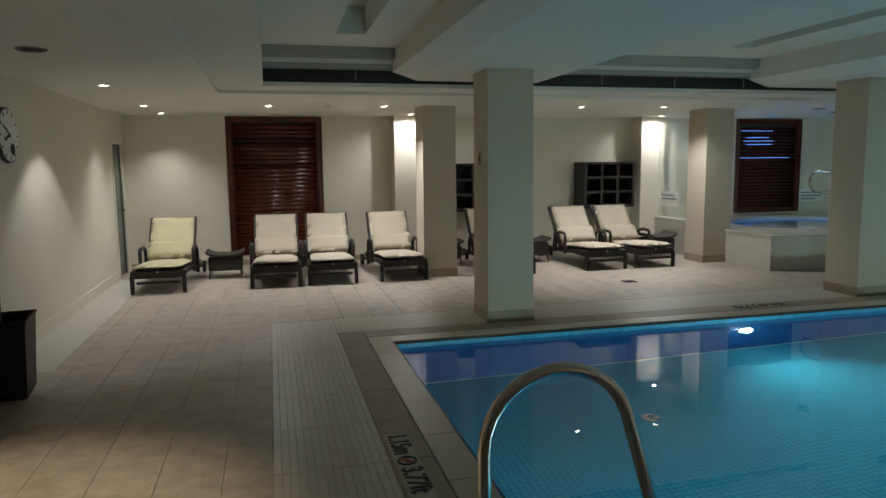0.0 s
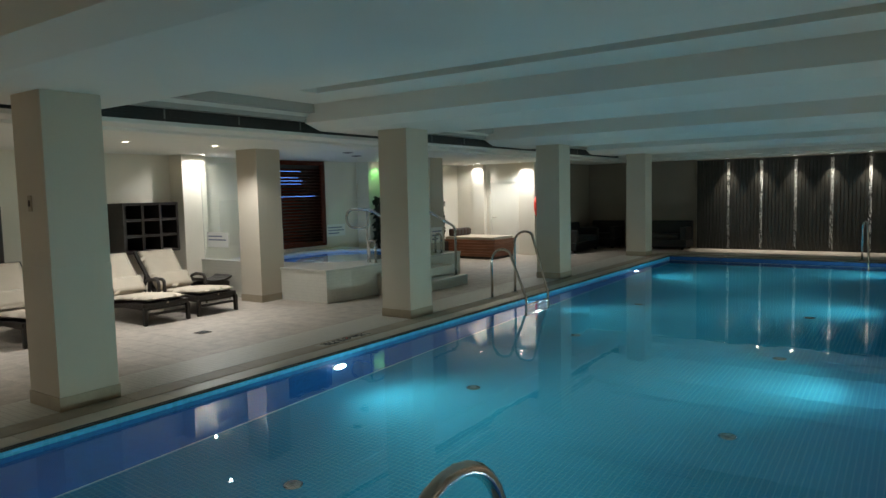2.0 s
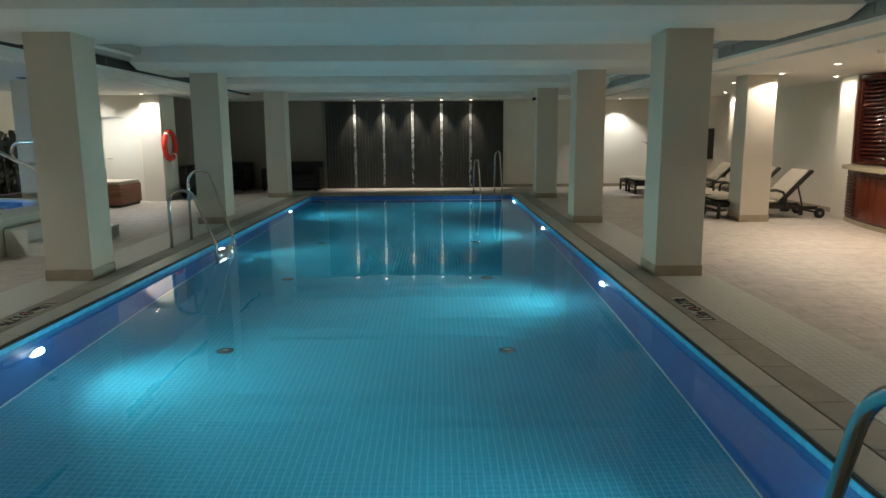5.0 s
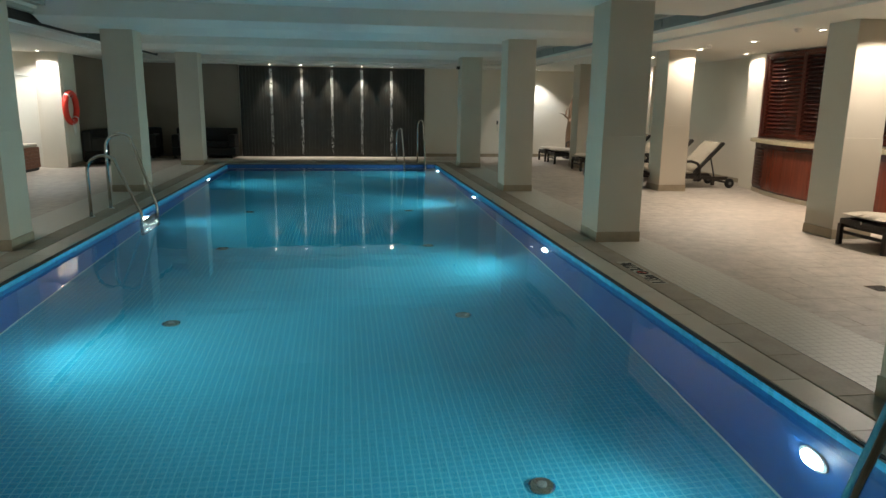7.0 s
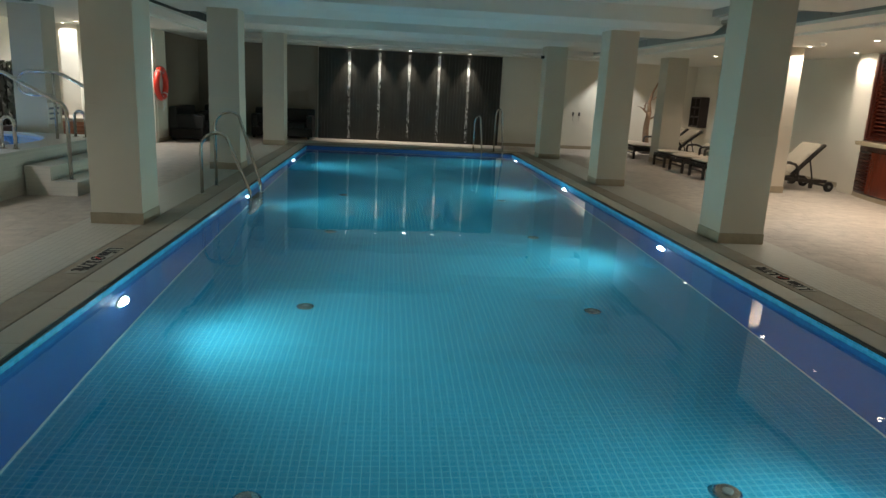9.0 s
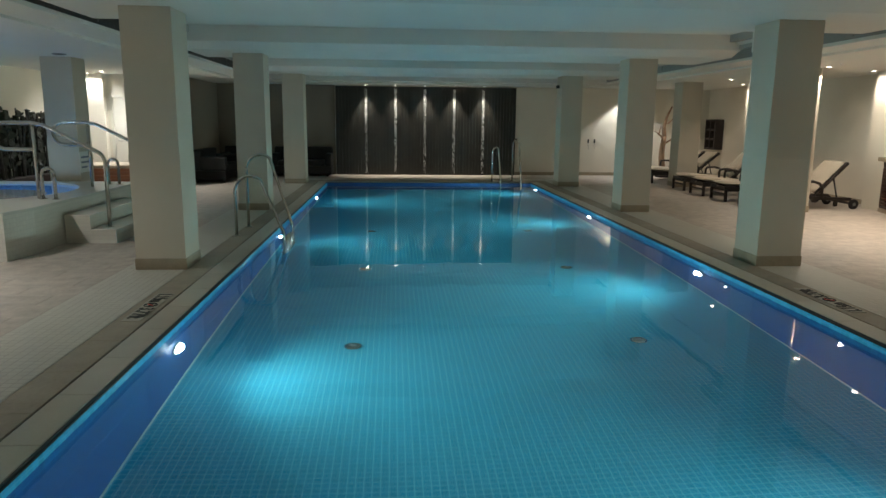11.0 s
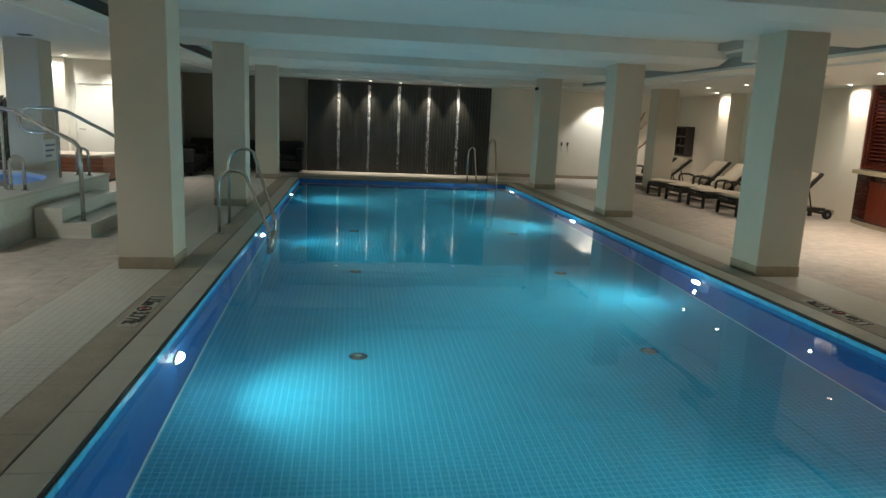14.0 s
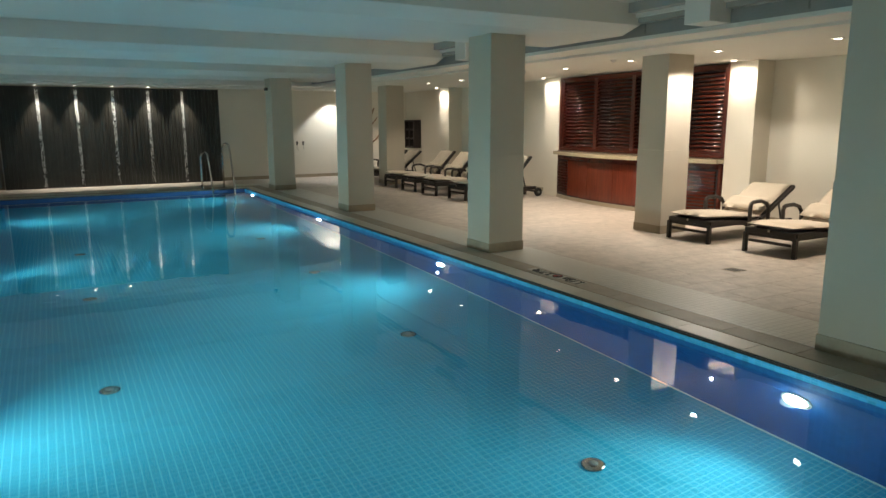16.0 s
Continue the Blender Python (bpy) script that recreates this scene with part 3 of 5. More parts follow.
def depth_mark(m):
    d = thing("depth_marking", "pale tiles lettered with the pool depth in black", "pool marking", m, "depth markings")
    part("plate", bx(-0.01, 0.31, -0.07, 0.07, 0, 0.004), PLATE, d)
    part("plate", bx(0.31, 0.45, -0.07, 0.07, 0, 0.004), PLATE, d)
    part("plate", bx(0.45, 0.83, -0.07, 0.07, 0, 0.004), PLATE, d)
    w1 = writing("1.15m", 0.165, pose(0.0, 0, 0.006) @ Matrix.Diagonal((0.70, 1, 1, 1)), INK, d)
    w2 = writing("3.77ft", 0.165, pose(0.46, 0, 0.006) @ Matrix.Diagonal((0.80, 1, 1, 1)), INK, d)
    part("no_diving_ring", tube(arc((0.38, 0, 0.006), 0.05, 0, 345, 23, (1, 0, 0), (0, 1, 0)), 0.006, 6, True), INK, d)
    part("no_diving_bar", moved(bx(-0.045, 0.045, -0.006, 0.006, 0.004, 0.009), Matrix.Translation((0.38, 0, 0)) @ pose(0, 0, 0, 0, 0, 45)), RED, d, "red bar")
    part("swimmer_mark", bx(0.35, 0.40, -0.012, 0.012, 0.004, 0.008), INK, d)
    return d


depth_mark(pose(0.655, 4.06, 0.001, 0, 0, -90))
depth_mark(pose(5.72, 6.62, 0.001, 0, 0, 180))
depth_mark(pose(4.93, 0.79, 0.001, 0, 0, 0))

# ---- loungers ----
def lounger(m, recline=50, pillow=True, cushion=True, label="dark rattan sun lounger with a cream cushion", cloth=CUSHION):
    """Origin on the floor under the foot end; +y runs to the head."""
    L = thing("sun_lounger", label, "sun lounger", m, "sun loungers")
    w, h = 0.32, 0.30
    part("foot_rail", bx(-w, w, 0.0, 0.05, h - 0.06, h, 0.006), RATTAN, L)
    part("stretcher", bx(-w + 0.05, w - 0.05, 0.012, 0.04, 0.13, 0.165, 0.005), RATTAN, L)
    for sx in (-1, 1):
        part("leg", bx(sx * w - 0.025, sx * w + 0.025, 0.0, 0.05, 0, h - 0.06, 0.005), RATTAN, L)
        x = sx * w
        pts = [(x, 0.03, h - 0.035), (x, 0.25, h - 0.03), (x, 0.5, h - 0.05), (x, 0.8, h - 0.085), (x, 1.1, h - 0.10), (x, 1.5, h - 0.115), (x, 1.80, h - 0.12)]
        bm = bmesh.new()
        loops = [[bm.verts.new((x + dx, yy, zz + dz)) for dx, dz in ((-0.02, -0.03), (0.02, -0.03), (0.02, 0.03), (-0.02, 0.03))] for _, yy, zz in pts]
        for u, v in zip(loops, loops[1:]):
            for q in range(4):
                bm.faces.new((u[q], u[(q + 1) % 4], v[(q + 1) % 4], v[q]))
        bm.faces.new(loops[0][::-1])
        bm.faces.new(loops[-1])
        bmesh.ops.recalc_face_normals(bm, faces=bm.faces)
        part("side_rail", bm, RATTAN, L)
        part("rear_leg", bx(x - 0.025, x + 0.025, 1.48, 1.54, 0.05, h - 0.12, 0.005), RATTAN, L)
        arm = [(x + sx * 0.035, 0.80, 0.17), (x + sx * 0.035, 0.80, 0.44)]
        arm += [tuple(p) for p in arc((x + sx * 0.035, 0.86, 0.44), 0.06, 180, 90, 4, (0, 1, 0), (0, 0, 1))]
        arm += [(x + sx * 0.035, 1.02, 0.505), (x + sx * 0.035, 1.14, 0.47), (x + sx * 0.035, 1.20, 0.40), (x + sx * 0.035, 1.21, 0.20)]
        part("armrest", tube(arm, 0.026, 8), RATTAN, L)
        wh = part("wheel", moved(lathe([(0.03, -0.025), (0.085, -0.025), (0.092, -0.012), (0.092, 0.012), (0.085, 0.025), (0.03, 0.025)], 24), Matrix.Translation((x + sx * 0.06, 1.82, 0.092)) @ pose(0, 0, 0, 0, 90, 0)), RUBBER, L, "black wheel")
        part("hub", moved(lathe([(0.03, -0.03), (0.035, 0.0), (0.03, 0.03)], 12), Matrix.Translation((x + sx * 0.06, 1.82, 0.092)) @ pose(0, 0, 0, 0, 90, 0)), SLOT, wh)
        part("wheel_strut", tube([(x, 1.52, 0.16), (x + sx * 0.02, 1.82, 0.10)], 0.018, 8), RATTAN, L)
    part("axle", tube([(-w - 0.03, 1.82, 0.092), (w + 0.03, 1.82, 0.092)], 0.014, 8), BLACK, L)
    part("seat_weave", bx(-w + 0.02, w - 0.02, 0.05, 1.12, h - 0.10, h - 0.055), RATTAN, L)
    back = pose(0, 1.10, h - 0.05, recline, 0, 0)
    bf = bmesh.new()
    for sx in (-1, 1):
        bx(sx * (w - 0.01) - 0.022, sx * (w - 0.01) + 0.022, 0, 0.80, -0.03, 0.015, 0.004, bm=bf)
    bx(-w - 0.01, w + 0.01, 0.78, 0.83, -0.03, 0.02, 0.006, bm=bf)
    bx(-w + 0.02, w - 0.02, 0.02, 0.78, -0.012, 0.004, bm=bf)
    part("backrest_frame", moved(bf, back), RATTAN, L)
    cr, sr = math.cos(radians(recline)), math.sin(radians(recline))
    part("prop", tube([(-w + 0.05, 1.10 + 0.5 * cr, h - 0.06 + 0.5 * sr), (-w + 0.05, 1.10 + 0.5 * cr + 0.12, 0.17)], 0.014, 8), BLACK, L)
    part("prop", tube([(w - 0.05, 1.10 + 0.5 * cr, h - 0.06 + 0.5 * sr), (w - 0.05, 1.10 + 0.5 * cr + 0.12, 0.17)], 0.014, 8), BLACK, L)
    if cushion:
        def pad(x0, x1, y0, y1, z0, z1, sag, nx=10, ny=14):
            b = bmesh.new()
            top, bot = [], []
            for j in range(ny + 1):
                rt, rb = [], []
                for i in range(nx + 1):
                    u, v = i / nx, j / ny
                    e = min(1, 6 * u, 6 * (1 - u)) ** 0.5 if 0 < u < 1 else 0
                    f = min(1, 8 * v, 8 * (1 - v)) ** 0.5 if 0 < v < 1 else 0
                    x, y = x0 + (x1 - x0) * u, y0 + (y1 - y0) * v
                    mid = (z0 + z1) / 2
                    wob = 0.006 * noise.noise((x * 7 + m.translation.x * 3, y * 7, 1.3))
                    rt.append(b.verts.new((x, y, mid + (z1 - mid) * e * f + sag(y) + wob)))
                    rb.append(b.verts.new((x, y, mid - (mid - z0) * e * f + sag(y))))
                top.append(rt)
                bot.append(rb)
            for j in range(ny):
                for i in range(nx):
                    b.faces.new((top[j][i], top[j][i + 1], top[j + 1][i + 1], top[j + 1][i]))
                    b.faces.new((bot[j][i], bot[j + 1][i], bot[j + 1][i + 1], bot[j][i + 1]))
            for j in range(ny):
                b.faces.new((bot[j][0], top[j][0], top[j + 1][0], bot[j + 1][0]))
                b.faces.new((top[j][nx], bot[j][nx], bot[j + 1][nx], top[j + 1][nx]))
            for i in range(nx):
                b.faces.new((top[0][i], bot[0][i], bot[0][i + 1], top[0][i + 1]))
                b.faces.new((bot[ny][i], top[ny][i], top[ny][i + 1], bot[ny][i + 1]))
            bmesh.ops.remove_doubles(b, verts=b.verts, dist=0.0004)
            return b
        part("seat_cushion", pad(-0.30, 0.30, -0.01, 1.14, h - 0.005, h + 0.075, lambda y: 0.02 - 0.075 * max(0, min(1, y / 1.1)) ** 1.3), cloth, L, "seat cushion", smooth=True)
        part("back_cushion", moved(pad(-0.30, 0.30, 0.03, 0.80, 0.005, 0.08, lambda y: 0), back), cloth, L, "back cushion", smooth=True)
        part("tie", bx(-0.012, 0.012, -0.012, -0.002, h - 0.025, h + 0.005, 0.003), cloth, L)
        if pillow:
            part("pillow", moved(pad(-0.31, 0.31, 0.04, 0.32, 0.07, 0.15, lambda y: 0, 12, 8), back), cloth, L, "plump pillow", smooth=True)
    return L


random.seed(4)
lounger(pose(-1.49, 9.56, 0, 0, 0, -1), 50, True, True, "dark rattan sun lounger with a pale yellow cushion", YELLOWCLOTH)
for x in (0.01, 0.775, 1.78, 3.42, 4.93, 5.76):
    lounger(pose(x, 9.56, 0, 0, 0, random.uniform(-2, 2)), 50, True)
for x, y, rec, pil in ((6.12, -2.05, 30, True), (4.95, -2.08, 30, True), (11.95, -1.95, 46, False), (13.1, -1.92, 46, True), (14.1, -1.92, 46, True), (15.2, -1.98, 46, True), (17.1, -1.95, 40, True), (17.95, -1.95, 40, True)):
    lounger(pose(x, y, 0, 0, 0, 180 + random.uniform(-2, 2)), rec, pil)


def side_table(m):
    t = thing("side_table", "low dark rattan side table with upturned ends", "side table", m, "side tables")
    bm = bmesh.new()
    n = 10
    rows = []
    for k in range(n + 1):
        u = -1 + 2 * k / n
        z = 0.34 + 0.06 * abs(u) ** 3
        rows.append([bm.verts.new((u * 0.27, y, z + dz)) for y, dz in ((-0.22, -0.02), (0.22, -0.02), (0.22, 0.015), (-0.22, 0.015))])
    for a, b in zip(rows, rows[1:]):
        for q in range(4):
            bm.faces.new((a[q], b[q], b[(q + 1) % 4], a[(q + 1) % 4]))
    bm.faces.new(rows[0])
    bm.faces.new(rows[-1][::-1])
    bmesh.ops.recalc_face_normals(bm, faces=bm.faces)
    part("tabletop", bm, RATTAN, t)
    part("apron", bx(-0.24, 0.24, -0.2, 0.2, 0.12, 0.325, 0.02), RATTAN, t, "woven rattan apron")
    for sx in (-1, 1):
        for sy in (-1, 1):
            part("leg", tube([(sx * 0.21, sy * 0.17, 0.13), (sx * 0.23, sy * 0.19, 0.0)], 0.016, 10), STEEL, t, "steel leg")
    return t


for x, y in ((-0.71, 10.75), (2.72, 10.95), (4.2, 10.85), (6.5, 10.75)):
    side_table(pose(x, y, 0))


def cubby(m, w=1.0, d=0.46, cols=3):
    c = thing("wall_cubby", "dark wooden wall shelf with open square cells", "wall shelf", m, "wall cubbies")
    h, t = 0.83, 0.045
    part("back", bx(0, w, 0, 0.02, 0, h), WENGE, c)
    for k in range(cols + 1):
        x = k * (w - t) / cols
        part("upright", bx(x, x + t, 0.02, d, 0, h, 0.003), WENGE, c)
    for k in range(4):
        z = k * (h - t) / 3
        for j in range(cols):
            x = j * (w - t) / cols + t
            part("shelf", bx(x, x + (w - t) / cols - t, 0.02, d - 0.006, z, z + t, 0.003), WENGE, c)
    return c


cubby(pose(6.5, Y1 - 0.004, 0.82, 0, 0, 180))
cubby(pose(3.74, Y1 - 0.004, 0.82, 0, 0, 180))
cubby(pose(18.30, Y0 + 0.004, 0.80, 0, 0, 0), 0.60, 0.25, 2)

# ---- shuttered windows ----
def shutter(name, x0, x1, y, z0, z1, face, leaves, tilt=38, pitch=0.095, gap=(), turned=()):
    """Mahogany louvre shutters in a frame; face is -1 when seen from the south, +1 from the north."""
    s = thing(name, "dark red mahogany louvred shutter in a wooden frame", "shutter", pose(x0, y, z0), "louvred shutters", "structure")
    w, h = x1 - x0, z1 - z0
    fr = 0.055
    # black board added so the gaps between slats read dark, open at thin slits
    cuts = [0.0] + [q for g in sorted(gap) for q in (g[0], g[0] + 0.010)] + [h]
    for g, u0, u1 in gap:
        for xa, xb in ((0.01, u0 * w), (u1 * w, w - 0.01)):
            part("backing_board", bx(xa, xb, -0.062 * face - 0.006, -0.062 * face + 0.006, g + 0.0005, g + 0.0095), BLACK, s)
    for a, b in zip(cuts[::2], cuts[1::2]):
        part("backing_board", bx(0.01, w - 0.01, -0.062 * face - 0.006, -0.062 * face + 0.006, a, b), BLACK, s)
    part("frame_side", bx(0, fr, -0.05, 0.05, 0, h, 0.004), MAHOGZ, s)
    part("frame_side", bx(w - fr, w, -0.05, 0.05, 0, h, 0.004), MAHOGZ, s)
    part("frame_top", bx(fr, w - fr, -0.05, 0.05, h - fr, h, 0.004), MAHOG, s)
    part("frame_bottom", bx(fr, w - fr, -0.05, 0.05, 0, fr, 0.004), MAHOG, s)
    lw = (w - 2 * fr) / leaves
    n = int((h - 2 * fr - 0.08) / pitch)
    half = pitch * 0.52
    slat = bmesh.new()
    prof = [(half * math.cos(2 * math.pi * q / 12), 0.009 * math.sin(2 * math.pi * q / 12)) for q in range(12)]
    e0, e1 = [[slat.verts.new((x, yy, zz)) for yy, zz in prof] for x in (0, lw - 0.09)]
    for q in range(12):
        f = slat.faces.new((e0[q], e1[q], e1[(q + 1) % 12], e0[(q + 1) % 12]))
        f.smooth = True
    slat.faces.new(e0)
    slat.faces.new(e1[::-1])
    bmesh.ops.recalc_face_normals(slat, faces=slat.faces)
    me = bpy.data.meshes.new("slat")
    slat.to_mesh(me)
    slat.free()
    me.materials.append(MAHOG)
    for k in range(leaves):
        a = fr + k * lw
        leaf = part("leaf", bx(a + 0.002, a + 0.045, -0.028, 0.028, fr, h - fr, 0.003), MAHOGZ, s)
        part("stile", bx(a + lw - 0.045, a + lw - 0.002, -0.028, 0.028, fr, h - fr, 0.003), MAHOGZ, leaf)
        part("rail", bx(a + 0.045, a + lw - 0.045, -0.028, 0.028, fr, fr + 0.04), MAHOG, leaf)
        part("rail", bx(a + 0.045, a + lw - 0.045, -0.028, 0.028, h - fr - 0.04, h - fr), MAHOG, leaf)
        for j in range(n):
            sl = new("slat", me)
            sl.parent = leaf
            t = -(40 if j in turned else tilt) * face
            sl.matrix_basis = pose(a + 0.045, 0, fr + 0.07 + j * pitch, t, 0, 0)
    return s


def window_box(n, w):
    b = structure("window_%d" % n, bx(w[0] - 0.05, w[1] + 0.05, Y1 + 0.30, Y1 + 0.34, w[2] - 0.1, w[3] + 0.1), DAYBLUE, "blue evening light behind the shutter", "window")
    bm = bx(w[0] - 0.02, w[0], Y1 + 0.2, Y1 + 0.3, w[2], w[3])
    bx(w[1], w[1] + 0.02, Y1 + 0.2, Y1 + 0.3, w[2], w[3], bm=bm)
    bx(w[0], w[1], Y1 + 0.2, Y1 + 0.3, w[3], w[3] + 0.02, bm=bm)
    bx(w[0], w[1], Y1 + 0.2, Y1 + 0.3, w[2] - 0.02, w[2], bm=bm)
    part("reveal", bm, BLACK, b)


def gap_at(j, pitch=0.067):
    """Height of the slit between two neighbouring slats."""
    return 0.125 + (j + 0.5) * pitch - 0.005


window_box(1, W1)
window_box(2, W2)
shutter("window_shutter", W1[0], W1[1], Y1 + 0.02, W1[2], W1[3], -1, 1, 73, pitch=0.072, gap=((1.507, 0.50, 0.82), (1.867, 0.25, 0.80), (1.939, 0.18, 0.80)), turned=(19, 24, 25))
shutter("window_shutter", W2[0], W2[1], Y1 + 0.02, W2[2], W2[3], -1, 1, 42, pitch=0.067, gap=((gap_at(14), 0.05, 0.92), (gap_at(18), 0.2, 0.6), (gap_at(19), 0.15, 0.62), (gap_at(20), 0.2, 0.55), (gap_at(22), 0.1, 0.6)))

# ---- west wall: door, clock, towel shelf, bin ----
d = thing("door_1", "narrow grey glazed door in a white frame", "door", pose(X0 - 0.05, 0, 0), kind="structure")
y0, y1, h = DOOR_W
part("frame", bx(0.0, 0.065, y0, y0 + 0.06, 0, h), DOORPAINT, d)
part("frame", bx(0.0, 0.065, y1 - 0.06, y1, 0, h), DOORPAINT, d)
part("frame", bx(0.0, 0.065, y0 + 0.06, y1 - 0.06, h - 0.06, h), DOORPAINT, d)
lf = part("leaf", bx(-0.01, 0.03, y0 + 0.06, y1 - 0.06, 0.008, h - 0.06, 0.003), GREYGLASS, d, "grey glazed door leaf")
part("edge_strip", bx(0.03, 0.04, y1 - 0.10, y1 - 0.062, 0.008, h - 0.06), BLACK, lf)
part("door_handle", tube([(0.03, y1 - 0.14, 1.0), (0.085, y1 - 0.14, 1.0), (0.09, y1 - 0.16, 1.0), (0.09, y1 - 0.27, 1.0)], 0.010, 8), STEEL, lf)
structure("wall_door_back", bx(X0 - 0.3, X0 - 0.2, y0 - 0.1, y1 + 0.1, 0, h + 0.1), WALL, "plain wall behind the door", "wall")

c = thing("wall_clock", "round white wall clock with a dark rim", "clock", pose(X0, 6.90, 1.93, 0, 90, 0))
part("body", lathe([(0.235, 0.0), (0.245, 0.015), (0.24, 0.035), (0.225, 0.04)], 40), BLACK, c, "dark rim")
part("dial", lathe([(0.001, 0.03), (0.226, 0.034), (0.226, 0.041), (0.001, 0.041)], 40), WHITE, c)
part("hour_hand", moved(bx(-0.012, 0.012, -0.02, 0.12, 0.044, 0.047), pose(0, 0, 0, 0, 0, 200)), INK, c)
part("minute_hand", moved(bx(-0.008, 0.008, -0.02, 0.18, 0.048, 0.051), pose(0, 0, 0, 0, 0, 150)), INK, c)
part("small_dial", moved(lathe([(0.001, 0.041), (0.05, 0.041), (0.05, 0.045), (0.001, 0.045)], 20), Matrix.Translation((0.12, 0.06, 0))), INK, c, "dark small dial")
for k in range(12):
    a = 2 * math.pi * k / 12
    part("hour_mark", moved(bx(-0.006, 0.006, 0.185, 0.215, 0.041, 0.0445), pose(0, 0, 0, 0, 0, 30 * k)), INK, c)

sh = thing("towel_shelf", "dark wooden towel shelf against the wall", "shelf", pose(X0 + 0.014, 4.25, 0))
for x in (0.0, 1.17):
    part("side", moved(bx(0, 0.35, x, x + 0.04, 0, 0.80, 0.004), Matrix.Identity(4)), WENGE, sh)
for z in (0.06, 0.41, 0.76):
    part("shelf", bx(0.005, 0.345, 0.04, 1.17, z, z + 0.035, 0.003), WENGE, sh)
part("back", bx(0.0, 0.012, 0.04, 1.17, 0.06, 0.76), WENGE, sh)
bn = thing("laundry_bin", "dark woven square laundry bin beside the shelf", "bin", pose(-1.98, 5.60, 0, 0, 0, 8))
bm = bmesh.new()
def frustum(bm, a0, a1, z0, z1, t):
    lo = [bm.verts.new((sx * a0, sy * a0, z0)) for sx, sy in ((-1, -1), (1, -1), (1, 1), (-1, 1))]
    hi = [bm.verts.new((sx * a1, sy * a1, z1)) for sx, sy in ((-1, -1), (1, -1), (1, 1), (-1, 1))]
    hi2 = [bm.verts.new((sx * (a1 - t), sy * (a1 - t), z1)) for sx, sy in ((-1, -1), (1, -1), (1, 1), (-1, 1))]
    lo2 = [bm.verts.new((sx * (a0 - t), sy * (a0 - t), z0 + t)) for sx, sy in ((-1, -1), (1, -1), (1, 1), (-1, 1))]
    bm.faces.new(lo[::-1])
    bm.faces.new(lo2)
    for k in range(4):
        j = (k + 1) % 4
        bm.faces.new((lo[k], lo[j], hi[j], hi[k]))
        bm.faces.new((hi[k], hi[j], hi2[j], hi2[k]))
        bm.faces.new((hi2[k], hi2[j], lo2[j], lo2[k]))
frustum(bm, 0.19, 0.22, 0.0, 0.56, 0.015)
part("basket", bm, RATTAN, bn)
part("rim", tube([(-0.22, -0.22, 0.56), (0.22, -0.22, 0.56), (0.22, 0.22, 0.56), (-0.22, 0.22, 0.56)], 0.014, 8, True), RATTAN, bn)

# ---- spa ----
SPA = [(7.14, 8.70), (7.62, 8.62), (10.85, 8.62), (10.85, Y1 - 0.004), (7.16, Y1 - 0.004), (7.16, 10.28), (7.14, 9.75)]
spa = thing("spa_tub", "raised white mosaic whirlpool with a blue basin", "whirlpool", kind="structure")
bm = bmesh.new()
cx, cy, RX, RY = 9.35, 10.35, 1.45, 1.32
nseg = 48
outer = []
inner = []
def on_outline(ang):
    """Where a ray from the basin's centre meets the outline of the tub."""
    d = Vector((math.cos(ang), math.sin(ang)))
    best = 99
    for (ax, ay), (bx_, by_) in zip(SPA, SPA[1:] + SPA[:1]):
        e = Vector((bx_ - ax, by_ - ay))
        den = d.x * e.y - d.y * e.x
        if abs(den) > 1e-9:
            q = Vector((ax - cx, ay - cy))
            t = (q.x * e.y - q.y * e.x) / den
            u = (q.x * d.y - q.y * d.x) / den
            if t > 0 and -1e-6 <= u <= 1 + 1e-6:
                best = min(best, t)
    return cx + best * d.x, cy + best * d.y
angs = sorted([2 * math.pi * k / nseg for k in range(nseg)] + [math.atan2(y - cy, x - cx) % (2 * math.pi) for x, y in SPA])
RIMZ = 0.53
for a in angs:
    ox, oy = on_outline(a)
    outer.append(bm.verts.new((ox, oy, RIMZ)))
    inner.append(bm.verts.new((cx + RX * math.cos(a), cy + RY * math.sin(a), RIMZ)))
low = [bm.verts.new((v.co.x, v.co.y, RIMZ - 0.035)) for v in outer]
inl = [bm.verts.new((v.co.x, v.co.y, RIMZ - 0.06)) for v in inner]
n = len(angs)
for k in range(n):
    j = (k + 1) % n
    bm.faces.new((outer[k], outer[j], inner[j], inner[k]))
    bm.faces.new((low[k], low[j], outer[j], outer[k]))
    bm.faces.new((inner[k], inner[j], inl[j], inl[k]))
part("rim_slab", bm, WHITETILE, spa, "pale tiled rim")
bm = bmesh.new()
a = [bm.verts.new((v[0] + (0.02 if v[0] < 8 else 0), v[1] + (0.02 if v[1] < 9 else 0), 0)) for v in SPA]
b = [bm.verts.new((v.co.x, v.co.y, RIMZ - 0.035)) for v in a]
for k in (0, 1):
    bm.faces.new((a[k], a[k + 1], b[k + 1], b[k]))
bm.faces.new((a[2], a[3], b[3], b[2]))
part("side_panel", bm, SPATILE, spa, "white mosaic side")
bm = bmesh.new()
a = [bm.verts.new((v[0] + (0.02 if v[0] < 8 else 0), v[1] + (0.02 if v[1] < 9 else 0), 0)) for v in SPA]
b = [bm.verts.new((v.co.x, v.co.y, RIMZ - 0.035)) for v in a]
for k in (4, 5, 6):
    bm.faces.new((a[k], a[(k + 1) % 7], b[(k + 1) % 7], b[k]))
part("end_panel", bm, SPATILEY, spa, "white mosaic end")
bm = bmesh.new()
prev = None
